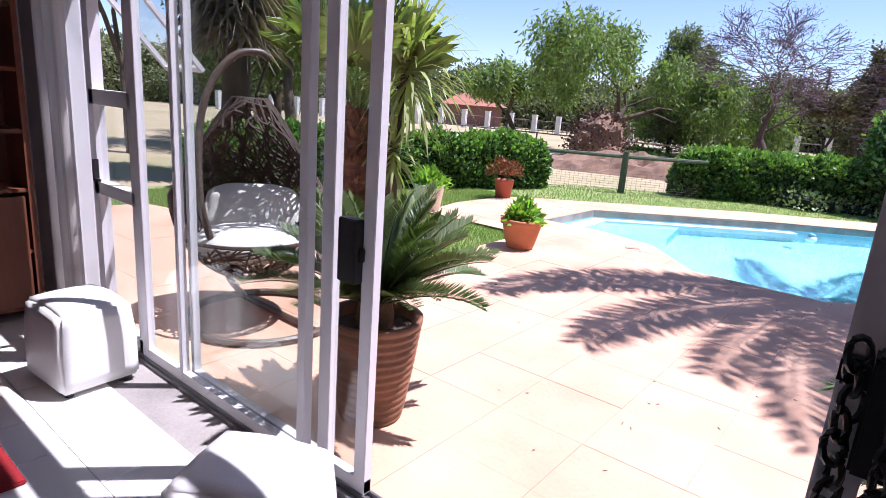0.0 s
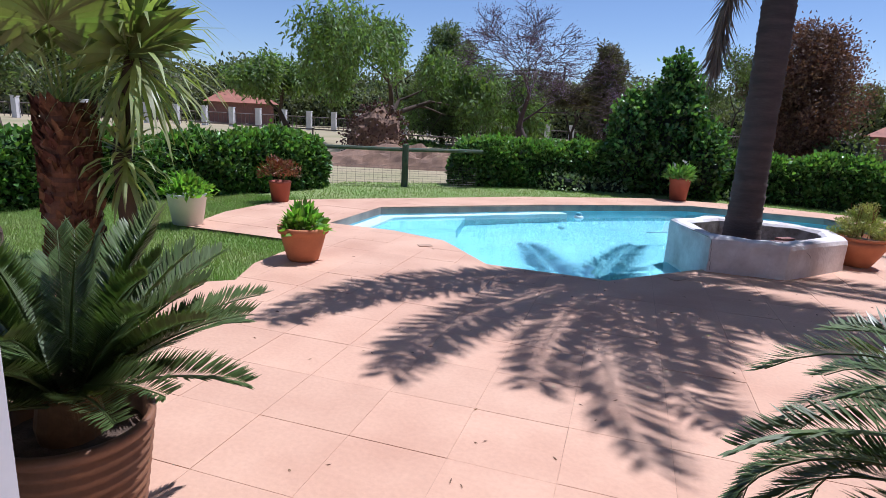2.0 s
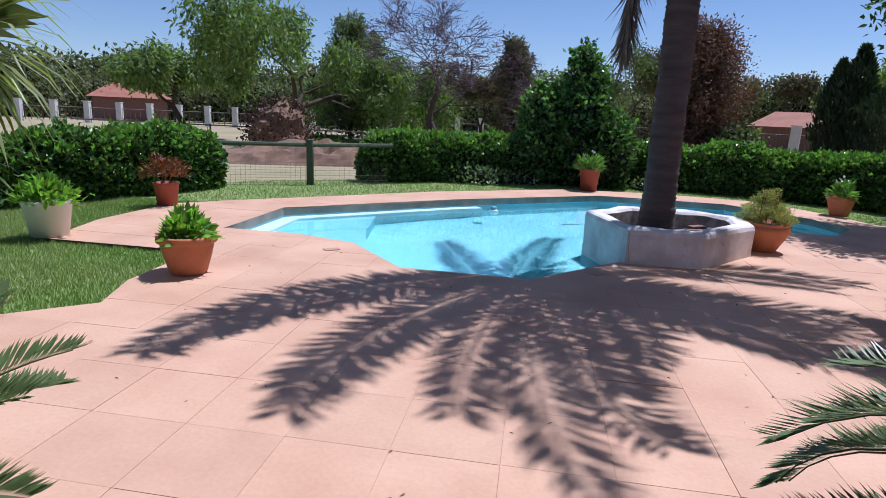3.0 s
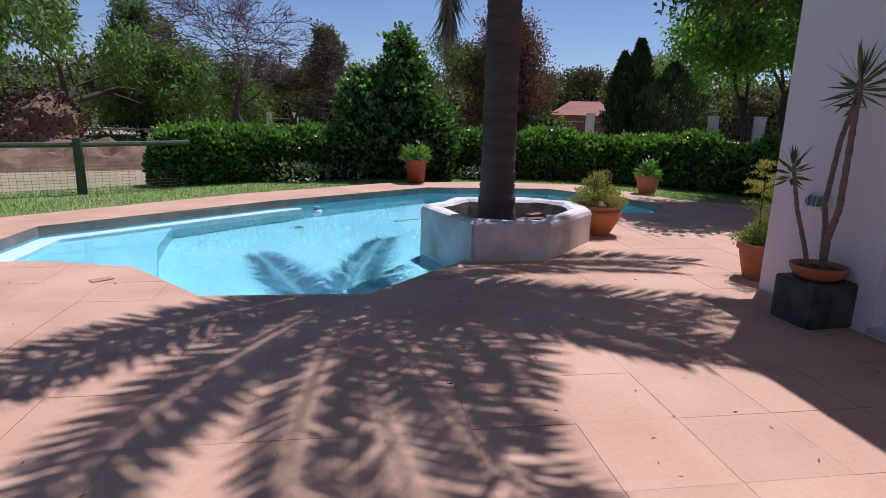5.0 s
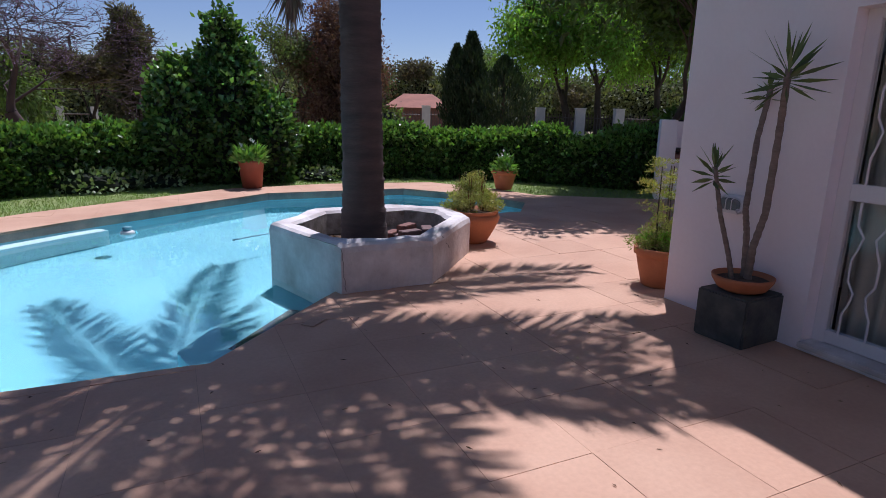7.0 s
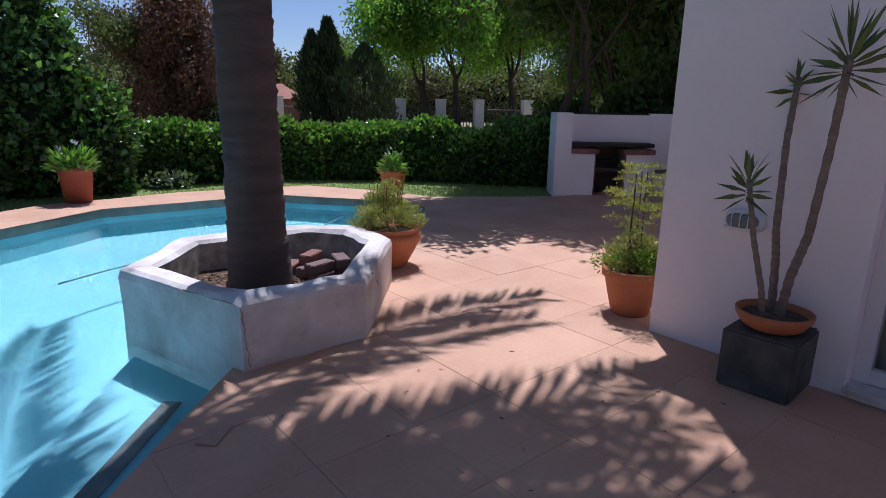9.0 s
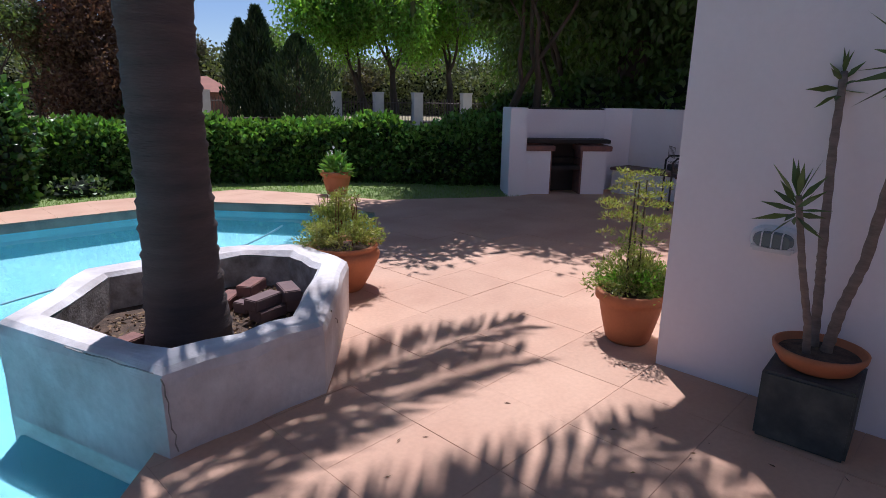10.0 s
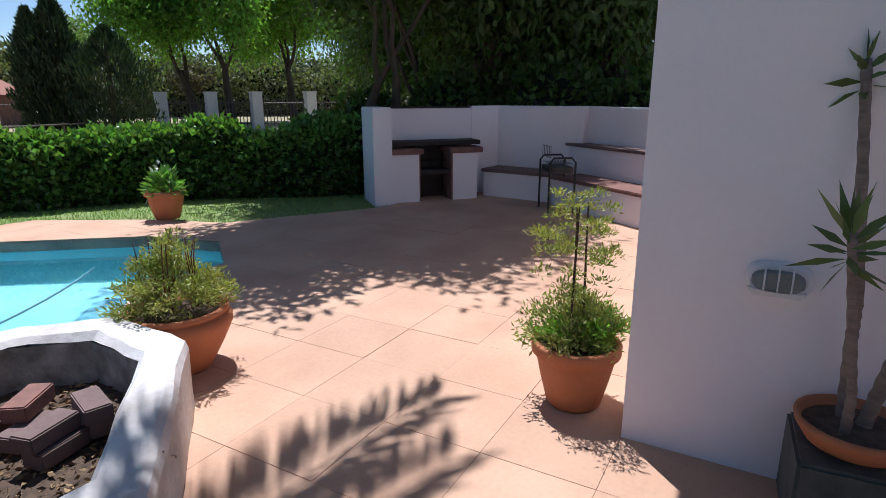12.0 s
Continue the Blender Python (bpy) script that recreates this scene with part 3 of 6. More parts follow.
def planter():
    n = len(OUT)
    cx, cy = 1.25, 8.4
    p = thing("palm_planter", (0, 0, 0), "octagonal white plastered planter wall with cracks and stains", "planter")
    inner = [(x + (cx - x) * 0.235, y + (cy - y) * 0.235) for x, y in OUT]
    bm = bmesh.new()
    prof = []
    for (x, y), (u, v) in zip(OUT, inner):
        dx, dy = u - x, v - y
        prof.append([bm.verts.new((x - dx * 0.02, y - dy * 0.02, -0.6)), bm.verts.new((x, y, 0.33)), bm.verts.new((x + dx * 0.06, y + dy * 0.06, 0.372)), bm.verts.new((x + dx * 0.2, y + dy * 0.2, 0.39)),
                     bm.verts.new((x + dx * 0.85, y + dy * 0.85, 0.385)), bm.verts.new((u, v, 0.355))])
    for i in range(n):
        j = (i + 1) % n
        for k in range(5):
            bm.faces.new((prof[i][k], prof[j][k], prof[j][k + 1], prof[i][k + 1]))
    bmesh.ops.subdivide_edges(bm, edges=bm.edges[:], cuts=3, use_grid_fill=True)
    for v in bm.verts:
        if v.co.z > 0.05:
            v.co += Vector((noise.noise(v.co * 5), noise.noise(v.co * 5 + Vector((9, 0, 0))), noise.noise(v.co * 6 + Vector((0, 5, 0))))) * 0.022
    bmesh.ops.recalc_face_normals(bm, faces=bm.faces[:])
    part("wall", bm, "oldplaster", p, smooth=False)
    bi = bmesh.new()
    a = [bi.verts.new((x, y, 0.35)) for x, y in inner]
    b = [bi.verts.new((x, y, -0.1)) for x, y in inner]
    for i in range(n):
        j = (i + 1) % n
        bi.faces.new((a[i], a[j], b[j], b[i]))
    part("inner_face", bi, "darkplaster", p, "dark blotched inner face")
    bs = prism(inner, -0.1, 0.13)
    bmesh.ops.triangulate(bs, faces=[f for f in bs.faces if abs(f.normal.z) > 0.9])
    part("soil", bs, "soil", p)
    rc = random.Random(14)
    for (x, y), (dx, dy), z0, z1, n in (((0.665, 7.432), (0.003, 0.0), 0.37, 0.02, 9), ((1.62, 7.625), (0.02, 0.02), 0.36, 0.22, 6), ((0.64, 7.475), (-0.03, 0.09), 0.385, 0.385, 6)):
        pts = [(x + dx * k + rc.uniform(-.008, .008), y + dy * k + rc.uniform(-.003, .003), z0 + (z1 - z0) * k / n) for k in range(n + 1)]
        part("crack", tube(bmesh.new(), pts, 0.0035, 4), "darkplaster", p)
    rng = np.random.default_rng(3)
    xy = rng.uniform((0.3, 7.4), (2.1, 8.9), (2600, 2))
    xy = np.array([q for q in xy if inside(*q, inner)])
    tagged(leaves("leaf_litter", np.c_[xy, rng.uniform(0.132, 0.155, len(xy))], np.c_[rng.normal(size=(len(xy), 2)), rng.normal(size=len(xy)) * 0.25], 0.035, 0.018, "litter"),
           "dry brown leaf litter on the planter's soil", "leaf litter", kind="stuff")


planter()


def pinnate(length, pairs, leaf, droop, rise, rng, vee=0.5, start=0.12, bend=0.0, ruffle=0.1):
    """One feather-shaped frond along +x: its rib's points, and the leaflets' bases and directions."""
    rib, p, a, h = [], Vector((0, 0, 0)), rise, 0.0
    steps = 14
    for i in range(steps + 1):
        rib.append(p.copy())
        p = p + Vector((math.cos(a) * math.cos(h), math.cos(a) * math.sin(h), math.sin(a))) * (length / steps)
        a -= droop / steps * (0.5 + 1.2 * i / steps)
        h += bend / steps * (0.4 + 1.2 * i / steps)
    base, way, size = [], [], []
    for k in range(pairs):
        f = start + (1 - start) * k / (pairs - 1)
        q = min(f * steps, steps - 0.001)
        i = int(q)
        pt = rib[i].lerp(rib[i + 1], q - i)
        d = (rib[i + 1] - rib[i]).normalized()
        across = Vector((-d.y, d.x, 0)).normalized()
        up = d.cross(across)
        s = leaf * (0.35 + 0.65 * math.sin(math.pi * min(1, 0.12 + f * 0.83)) ** 0.7)
        for side in (-1, 1):
            w = d * (0.45 + 0.55 * f) + across * side * (1.0 - 0.25 * f) + up * (vee + rng.uniform(-ruffle, ruffle))
            base.append(pt)
            way.append(w.normalized() + Vector((rng.uniform(-.06, .06), rng.uniform(-.06, .06), rng.uniform(-.08, .08))))
            size.append(s * rng.uniform(0.9, 1.08))
    return rib, base, way, size


def frond_object(name, rib, base, way, size, width, m, mat, parent, thick, hang=0.0, label=""):
    """The frond as one mesh: a thin rib and narrow folded leaflets with a slight droop."""
    v, f = [], []
    for b, w, s in zip(base, way, size):
        w = w.normalized()
        side = w.cross(Vector((0, 0, 1)))
        side = (side.normalized() if side.length > 0.05 else Vector((1, 0, 0))) * width * 0.5
        mid = b + w * s * 0.5 - Vector((0, 0, hang * s * 0.12))
        tip = b + w * s - Vector((0, 0, hang * s * 0.5))
        k = len(v)
        v += [b, mid + side, tip, mid - side]
        f += [(k, k + 1, k + 2), (k, k + 2, k + 3)]
    n = len(rib)
    for i, p in enumerate(rib):
        r = thick * (1 - 0.8 * i / n)
        d = (rib[min(i + 1, n - 1)] - rib[max(i - 1, 0)]).normalized()
        up = Vector((-d.z, 0, d.x))
        k = len(v)
        v += [p + Vector((0, r, 0)), p - Vector((0, r, 0)), p - up * r * 1.4]
        if i:
            for a, b in ((0, 1), (1, 2), (2, 0)):
                f += [(k - 3 + a, k - 3 + b, k + b), (k - 3 + a, k + b, k + a)]
    pts = np.array([tuple(m @ q) for q in v])
    return tagged(raw_mesh(name, pts, f, mat, parent, label), kind="stuff")


def tall_palm():
    rng = random.Random(11)
    t = thing("tall_palm", (1.10, 8.25, 0.10), "tall feather palm with a smooth ringed grey trunk", "palm tree")
    top = 4.10
    prof = []
    for i in range(170):
        z = (top - 0.1) * i / 169
        r = 0.185 + 0.055 * math.exp(-z / 0.35) - 0.012 * z / top
        ring = 0.009 if i % 6 == 0 else (-0.005 if i % 6 == 1 else 0.0)
        prof.append((r + ring, z))
    bm = lathe(prof, 26)
    for v in bm.verts:
        v.co.x += 0.012 * noise.noise(v.co * 1.3) - 0.006 * v.co.z
        v.co += Vector((v.co.x, v.co.y, 0)) * 0.05 * noise.noise(v.co * Vector((4, 4, 7)))
    part("trunk", bm, "trunk", t, smooth=True)
    part("crownshaft", lathe([(0.16, top - 0.15), (0.19, top), (0.15, top + 0.35), (0.07, top + 0.7)], 18), "palmleaf", t, smooth=True)
    # heading, rise, droop, length and sideways bend of each frond
    fronds = ((203, 25, 59, 3.9, 77), (214, 28, 95, 3.9, 40), (208, 40, 72, 3.8, 58), (243, 55, 82, 3.5, 23), (237, 44, 80, 3.4, 30), (285, 62, 84, 3.9, -5), (282, 31, 88, 3.5, -7),
              (347, 40, 56, 3.3, -58), (339, 50, 92, 3.0, -50), (8, 55, 70, 4.0, -58), (33, 22, 42, 3.5, -66), (36, 46, 52, 3.9, -64), (85, 25, 73, 3.7, -5), (102, 26, 61, 3.1, 27), (2, 62, 80, 3.4, -40), (268, 60, 90, 3.2, 0),
              (313, 52, 32, 2.9, -44), (328, 47, 43, 2.4, -75), (342, 39, 72, 3.1, -43), (6, 60, 120, 3.6, -46), (347, 66, 68, 3.5, -25))
    for az, rise, droop, length, bend in fronds:
        rib, b, w, s = pinnate(length, 120, 0.52, radians(droop), radians(rise), rng, vee=-0.1, start=0.05, bend=radians(bend), ruffle=0.8)
        frond_object("frond", rib, b, w, s, 0.036, pose(0, 0, top + 0.35, 0, 0, az) @ pose(0.08, 0, 0), "palmleaf", t, 0.03, hang=0.9)
    # one spent frond that hangs by the trunk
    r = np.random.default_rng(19)
    part("spent_rib", tube(bmesh.new(), [(-0.16, 0, 3.95), (-0.40, 0, 3.8), (-0.54, 0, 3.3), (-0.58, 0, 2.25)], [0.03, 0.022, 0.014, 0.006], 6), "deadleaf", t)
    u = r.uniform(0.1, 1, 420)
    c = np.c_[-0.38 - 0.20 * np.minimum(1, u * 1.6), np.zeros(420), 3.75 - 1.5 * u]
    tagged(leaves("spent_frond", c, r.normal(size=(420, 3)) * (0.24, 0.24, 0.12) + (0, 0, -0.9), 0.42, 0.022, "deadleaf", t, "dry hanging frond"), kind="stuff")


tall_palm()


def brick(at, turn, mat, size=(0.22, 0.106, 0.073), tip=0.0):
    b = obj("loose_brick", boxes((-size[0] / 2, size[0] / 2, -size[1] / 2, size[1] / 2, 0, size[2]), bevel=0.006), mat)
    b.matrix_basis = pose(*at, tip, 0, turn)
    tagged(b, "worn reddish clay paving brick lying in the planter", "brick", "bricks in the planter")


for at, turn, mat in (((1.60, 8.50, 0.14), 20, "paver"), ((1.60, 8.28, 0.14), 12, "paver"), ((1.58, 8.30, 0.214), 15, "paver"), ((1.78, 8.32, 0.16), 75, "paver"),
                      ((1.76, 8.30, 0.234), 74, "paver"), ((1.52, 8.66, 0.14), 40, "brick"), ((1.66, 8.60, 0.214), 35, "brick"), ((0.78, 8.35, 0.14), 20, "brick"), ((0.62, 8.22, 0.14), 60, "brick")):
    brick(at, turn, mat)


# ---- potted plants ----
def pot_body(parent, kind, r, h, mat):
    if kind == "bowl":      # wide rimmed terracotta
        prof = [(r * 0.58, 0), (r * 0.64, h * 0.05), (r * 0.80, h * 0.45), (r * 0.90, h * 0.74), (r * 0.90, h * 0.80), (r * 1.02, h * 0.83), (r * 1.03, h * 0.97), (r, h), (r * 0.90, h), (r * 0.86, h * 0.86), (r * 0.1, h * 0.85)]
    elif kind == "jar":     # bulging with a rolled lip
        prof = [(r * 0.52, 0), (r * 0.56, h * 0.04), (r * 0.82, h * 0.40), (r * 1.02, h * 0.72), (r * 1.03, h * 0.80), (r * 0.97, h * 0.87), (r * 0.90, h * 0.89), (r * 0.97, h * 0.93), (r * 0.97, h * 0.98), (r * 0.92, h), (r * 0.84, h * 0.98), (r * 0.8, h * 0.88), (r * 0.1, h * 0.87)]
    elif kind == "ribbed":
        prof = []
        for i in range(49):
            f = i / 48
            prof.append((r * (0.66 + 0.34 * f ** 0.8) + (0.010 if i % 4 in (1, 2) else 0.0), h * f * 0.93))
        prof += [(r * 1.05, h * 0.94), (r * 1.06, h), (r * 0.96, h), (r * 0.92, h * 0.88), (r * 0.1, h * 0.87)]
    else:                   # plain tapered
        prof = [(r * 0.74, 0), (r * 0.97, h * 0.9), (r, h * 0.91), (r, h * 0.99), (r * 0.98, h), (r * 0.9, h), (r * 0.86, h * 0.9), (r * 0.1, h * 0.89)]
    part("pot", lathe(prof, 36), mat, parent, smooth=True)
    part("soil", lathe([(r * 0.5, h * 0.8), (r * 0.9, h * 0.885), (r * 0.05, h * 0.905)], 20), "soil", parent)


def clump(parent, name, centre, radius, count, leaf, width, mat, seed, up=0.6, squash=1.0, label=""):
    rng = np.random.default_rng(seed)
    d = rng.normal(size=(count, 3))
    d /= np.linalg.norm(d, axis=1, keepdims=True)
    d[:, 2] = np.abs(d[:, 2]) * 1.1 - 0.25
    r = radius * rng.uniform(0.25, 1.0, (count, 1)) ** 0.6 * (1 + 0.25 * np.sin(d[:, :1] * 5 + seed))
    c = np.array(centre) + d * r * (1, 1, squash)
    w = d + rng.normal(size=(count, 3)) * 0.55 + (0, 0, up)
    return leaves(name, c, w, leaf, width, mat, parent, label, seed=seed)


def bush(parent, base, radii, sprays, per, mat, seed):
    """Fine airy foliage: many small sprays of narrow leaflets over a rounded, uneven top."""
    rng = np.random.default_rng(seed)
    d = rng.normal(size=(sprays, 3))
    d /= np.linalg.norm(d, axis=1, keepdims=True)
    d[:, 2] = np.abs(d[:, 2])
    c = np.array(base) + d * np.array(radii) * rng.uniform(0.45, 1.12, (sprays, 1))
    cc = np.repeat(c, per, 0) + np.clip(rng.normal(size=(sprays * per, 3)), -1.7, 1.7) * (0.038, 0.038, 0.022)
    w = np.repeat(d, per, 0) * 0.6 + rng.normal(size=cc.shape) * 0.6 + (0, 0, 0.2)
    tagged(leaves("foliage", cc, w, 0.036, 0.011, mat, parent, seed=seed), kind="stuff")


def stems(parent, spots, h, r, mat, rng, lean=0.12):
    for x, y, z in spots:
        bm = bmesh.new()
        dx, dy = rng.uniform(-lean, lean), rng.uniform(-lean, lean)
        tube(bm, [(x + dx * k / 4 * h + rng.uniform(-.008, .008), y + dy * k / 4 * h, z + h * k / 4) for k in range(5)], [r * (1 - 0.12 * k) for k in range(5)], 6)
        part("stem", bm, mat, parent)


def potted():
    rng = random.Random(5)
    # white arum-like leaves in a terracotta bowl on the paving by the lawn
    p = thing("potted_plant", (-3.46, 5.72, 0), "leafy green plant in a wide terracotta bowl by the lawn", "potted plant")
    pot_body(p, "bowl", 0.255, 0.36, "terracotta")
    clump(p, "foliage", (0, 0, 0.36), 0.20, 420, 0.11, 0.055, "green", 21, squash=0.9)
    stems(p, [(0.0, 0.0, 0.34), (0.05, 0.04, 0.34)], 0.26, 0.006, "green", rng)
    p = thing("potted_plant", (-5.72, 6.62, 0), "small green shrub in a white glazed pot on the lawn edge", "potted plant")
    pot_body(p, "plain", 0.25, 0.40, "whitepot")
    clump(p, "foliage", (0, 0, 0.42), 0.27, 520, 0.10, 0.05, "green", 22, squash=0.8)
    p = thing("potted_plant", (-5.82, 8.90, 0), "reddish succulent bush in a red clay pot", "potted plant")
    pot_body(p, "plain", 0.185, 0.34, "redpot")
    clump(p, "foliage", (0, 0, 0.48), 0.29, 900, 0.06, 0.028, "redleaf", 23, squash=0.95)
    p = thing("potted_plant", (0.80, 14.15, 0), "white-flowered lily in a tall red clay pot", "potted plant")
    pot_body(p, "plain", 0.23, 0.50, "redpot")
    clump(p, "foliage", (0, 0, 0.50), 0.25, 380, 0.13, 0.06, "ivylight", 24, squash=1.1)
    tagged(clump(p, "flowers", (0, 0, 0.72), 0.18, 12, 0.09, 0.06, "flower", 25, label="white flowers"), kind="stuff")
    p = thing("potted_plant", (5.20, 12.62, 0), "white-flowered lily in a terracotta pot beside the pool", "potted plant")
    pot_body(p, "bowl", 0.24, 0.36, "terracotta")
    clump(p, "foliage", (0, 0, 0.38), 0.21, 300, 0.12, 0.055, "ivylight", 26, squash=1.1)
    tagged(clump(p, "flowers", (0, 0, 0.60), 0.14, 8, 0.07, 0.05, "flower", 27, label="white flowers"), kind="stuff")
    # the yellowing nandina in the big jar beside the planter
    p = thing("potted_plant", (2.53, 8.78, 0), "bushy yellow-green nandina in a bulging terracotta jar", "potted plant")
    pot_body(p, "jar", 0.285, 0.37, "terracotta")
    bush(p, (0, 0, 0.36), (0.27, 0.27, 0.30), 66, 75, "gold", 28)
    bush(p, (0.0, 0, 0.55), (0.14, 0.14, 0.26), 16, 60, "gold", 29)
    stems(p, [(rng.uniform(-.12, .12), rng.uniform(-.12, .12), 0.36) for _ in range(14)], 0.40, 0.005, "redleaf", rng)
    # the taller nandina at the house corner
    p = thing("potted_plant", (3.24, 6.70, 0), "tall airy nandina in a terracotta pot at the house corner", "potted plant")
    pot_body(p, "bowl", 0.215, 0.34, "terracotta")
    bush(p, (0.02, 0.0, 0.33), (0.24, 0.24, 0.19), 46, 75, "gold", 30)
    bush(p, (0.06, 0.0, 0.32), (0.20, 0.20, 0.16), 30, 70, "green", 130)
    spots = [(-0.05, 0.02, 0.3), (0.03, -0.02, 0.3), (0.06, 0.04, 0.3)]
    stems(p, spots, 0.72, 0.008, "bark", rng, 0.06)
    for k in range(44):
        z = rng.uniform(0.56, 1.06)
        a = rng.uniform(0, math.tau)
        q = rng.uniform(0.02, 0.19) * (1.15 - abs(z - 0.85))
        tagged(clump(p, "spray", (q * math.cos(a) + 0.04 * (z - 0.8), q * math.sin(a), z), 0.06, 56, 0.027, 0.009, "gold", 31 + k, squash=0.5), kind="stuff")


potted()


def cycad(at, turn, count, seed, label, pot_h=0.56, pot_r=0.235, size=0.62, droop=(26, 16), rise=(80, 56)):
    rng = random.Random(seed)
    c = thing("potted_cycad", at, label, "potted plant", "cycads beside the sliding doors", turn)
    pot_body(c, "ribbed", pot_r, pot_h, "ribpot")
    part("caudex", lathe([(0.09, pot_h * 0.86), (0.10, pot_h * 0.98), (0.085, pot_h + 0.08), (0.04, pot_h + 0.13)], 14), "fibre", c)
    for i in range(count):
        az = i * 137.5 + rng.uniform(-12, 12)
        lv = i / max(1, count - 1)
        rib, b, w, s = pinnate(size * rng.uniform(0.85, 1.08), int(150 * size ** 0.6), 0.115, radians(droop[0] + droop[1] * lv + rng.uniform(-8, 8)), radians(rise[0] - rise[1] * lv + rng.uniform(-6, 6)), rng, vee=0.5, start=0.12)
        frond_object("frond", rib, b, w, s, 0.0105, pose(0, 0, pot_h + 0.06, 0, 0, az) @ pose(0.04, 0, 0, rng.uniform(-14, 14), 0, 0), "cycad", c, 0.008)


cycad((-1.92, 1.76, 0), 0, 46, 3, "cycad with stiff dark fronds in a brown ribbed clay pot")
cycad((0.82, 1.86, 0), 40, 58, 8, "cycad with arching dark fronds in a brown ribbed clay pot", pot_h=0.56, size=0.94, droop=(96, 50), rise=(78, 52))


def dracaena():
    p = thing("potted_dracaena", (2.84, 5.60, 0), "bare-stemmed spiky dracaena in a terracotta bowl on a slate cube", "potted plant", turn=4)
    part("stand", boxes((-0.19, 0.19, -0.18, 0.18, 0, 0.325), bevel=0.012), "slate", p, "dark slate-clad cube")
    bm = lathe([(0.11, 0.325), (0.15, 0.345), (0.185, 0.40), (0.19, 0.425), (0.175, 0.427), (0.16, 0.39), (0.02, 0.385)], 30)
    part("bowl", bm, "terracotta", p, "shallow terracotta bowl", True)
    part("soil", lathe([(0.05, 0.38), (0.165, 0.395), (0.01, 0.41)], 18), "soil", p)
    rng = random.Random(2)

    def cane(pts, r, head, spread):
        bm = bmesh.new()
        fine = []
        for a, b in zip(pts, pts[1:]):
            fine += [Vector(a).lerp(Vector(b), k / 8) for k in range(8)]
        fine.append(Vector(pts[-1]))
        tube(bm, fine, [r * (1 - 0.25 * i / len(fine)) * (1.1 if i % 2 else 0.93) for i in range(len(fine))], 10)
        part("stem", bm, "cane", p, smooth=True)
        top = fine[-1]
        c, w = [], []
        for i in range(head):
            el = radians(85 - 125 * i / head)
            az = i * 2.4
            c.append(top - Vector((0, 0, 0.10 * i / head)))
            w.append((math.cos(az) * math.cos(el), math.sin(az) * math.cos(el), math.sin(el)))
        c = np.array([tuple(q) for q in c])
        leaves("leaf_rosette", c, w, spread, 0.028, "cycad", p, fold=0.12, seed=head)
    cane([(-0.05, 0.04, 0.38), (-0.10, 0.05, 0.55), (-0.17, 0.10, 0.82), (-0.21, 0.15, 1.12)], 0.017, 24, 0.16)
    cane([(0.02, -0.02, 0.38), (-0.02, -0.05, 0.62), (-0.02, -0.10, 0.85), (-0.07, -0.14, 1.30), (-0.10, -0.16, 1.70)], 0.024, 34, 0.24)
    cane([(0.06, 0.03, 0.38), (0.05, 0.05, 0.7), (0.02, 0.06, 0.85), (0.10, 0.10, 1.3), (0.20, 0.12, 1.62)], 0.021, 20, 0.12)


dracaena()


def bulkhead_lamp():
    l = thing("bulkhead_lamp", (WING_X, 5.89, 0.842), "oval white caged bulkhead wall lamp, unlit", "wall lamp")

    def oval(w, h, x0, x1, mat, name, round_edge=0.02):
        bm = bmesh.new()
        rings = []
        for x, k in ((x0, 1.0), (x1 - round_edge, 1.0), (x1, 0.86)):
            rings.append([bm.verts.new((-x, k * w * math.copysign(abs(math.cos(a)) ** 0.6, math.cos(a)), k * h * math.copysign(abs(math.sin(a)) ** 0.8, math.sin(a)))) for a in np.linspace(0, math.tau, 36, endpoint=False)])
        for r, q in zip(rings, rings[1:]):
            for i in range(36):
                bm.faces.new((r[i], r[(i + 1) % 36], q[(i + 1) % 36], q[i]))
        bm.faces.new(rings[-1])
        bmesh.ops.recalc_face_normals(bm, faces=bm.faces[:])
        part(name, bm, mat, l, smooth=False)
    oval(0.112, 0.066, 0, 0.045, "frame", "housing")
    oval(0.088, 0.042, 0.045, 0.075, "lens", "glass_lens")
    part("eyelid_hood", boxes((-0.075, -0.03, -0.095, 0.095, -0.058, -0.020), bevel=0.012), "frame", l)
    for y in (-0.045, 0.0, 0.045):
        part("cage_bar", tube(bmesh.new(), [(-0.04, y, 0.055), (-0.082, y, 0.035), (-0.082, y, -0.03), (-0.05, y, -0.05)], 0.0035, 6), "frame", l)


bulkhead_lamp()


# ---- hedges ----
def along(path, step):
    """Evenly spaced points and sideways directions along a polyline."""
    out = []
    for (x0, y0), (x1, y1) in zip(path, path[1:]):
        d = math.hypot(x1 - x0, y1 - y0)
        for k in range(max(1, round(d / step))):
            f = k / max(1, round(d / step))
            out.append((x0 + (x1 - x0) * f, y0 + (y1 - y0) * f, -(y1 - y0) / d, (x1 - x0) / d))
    return out


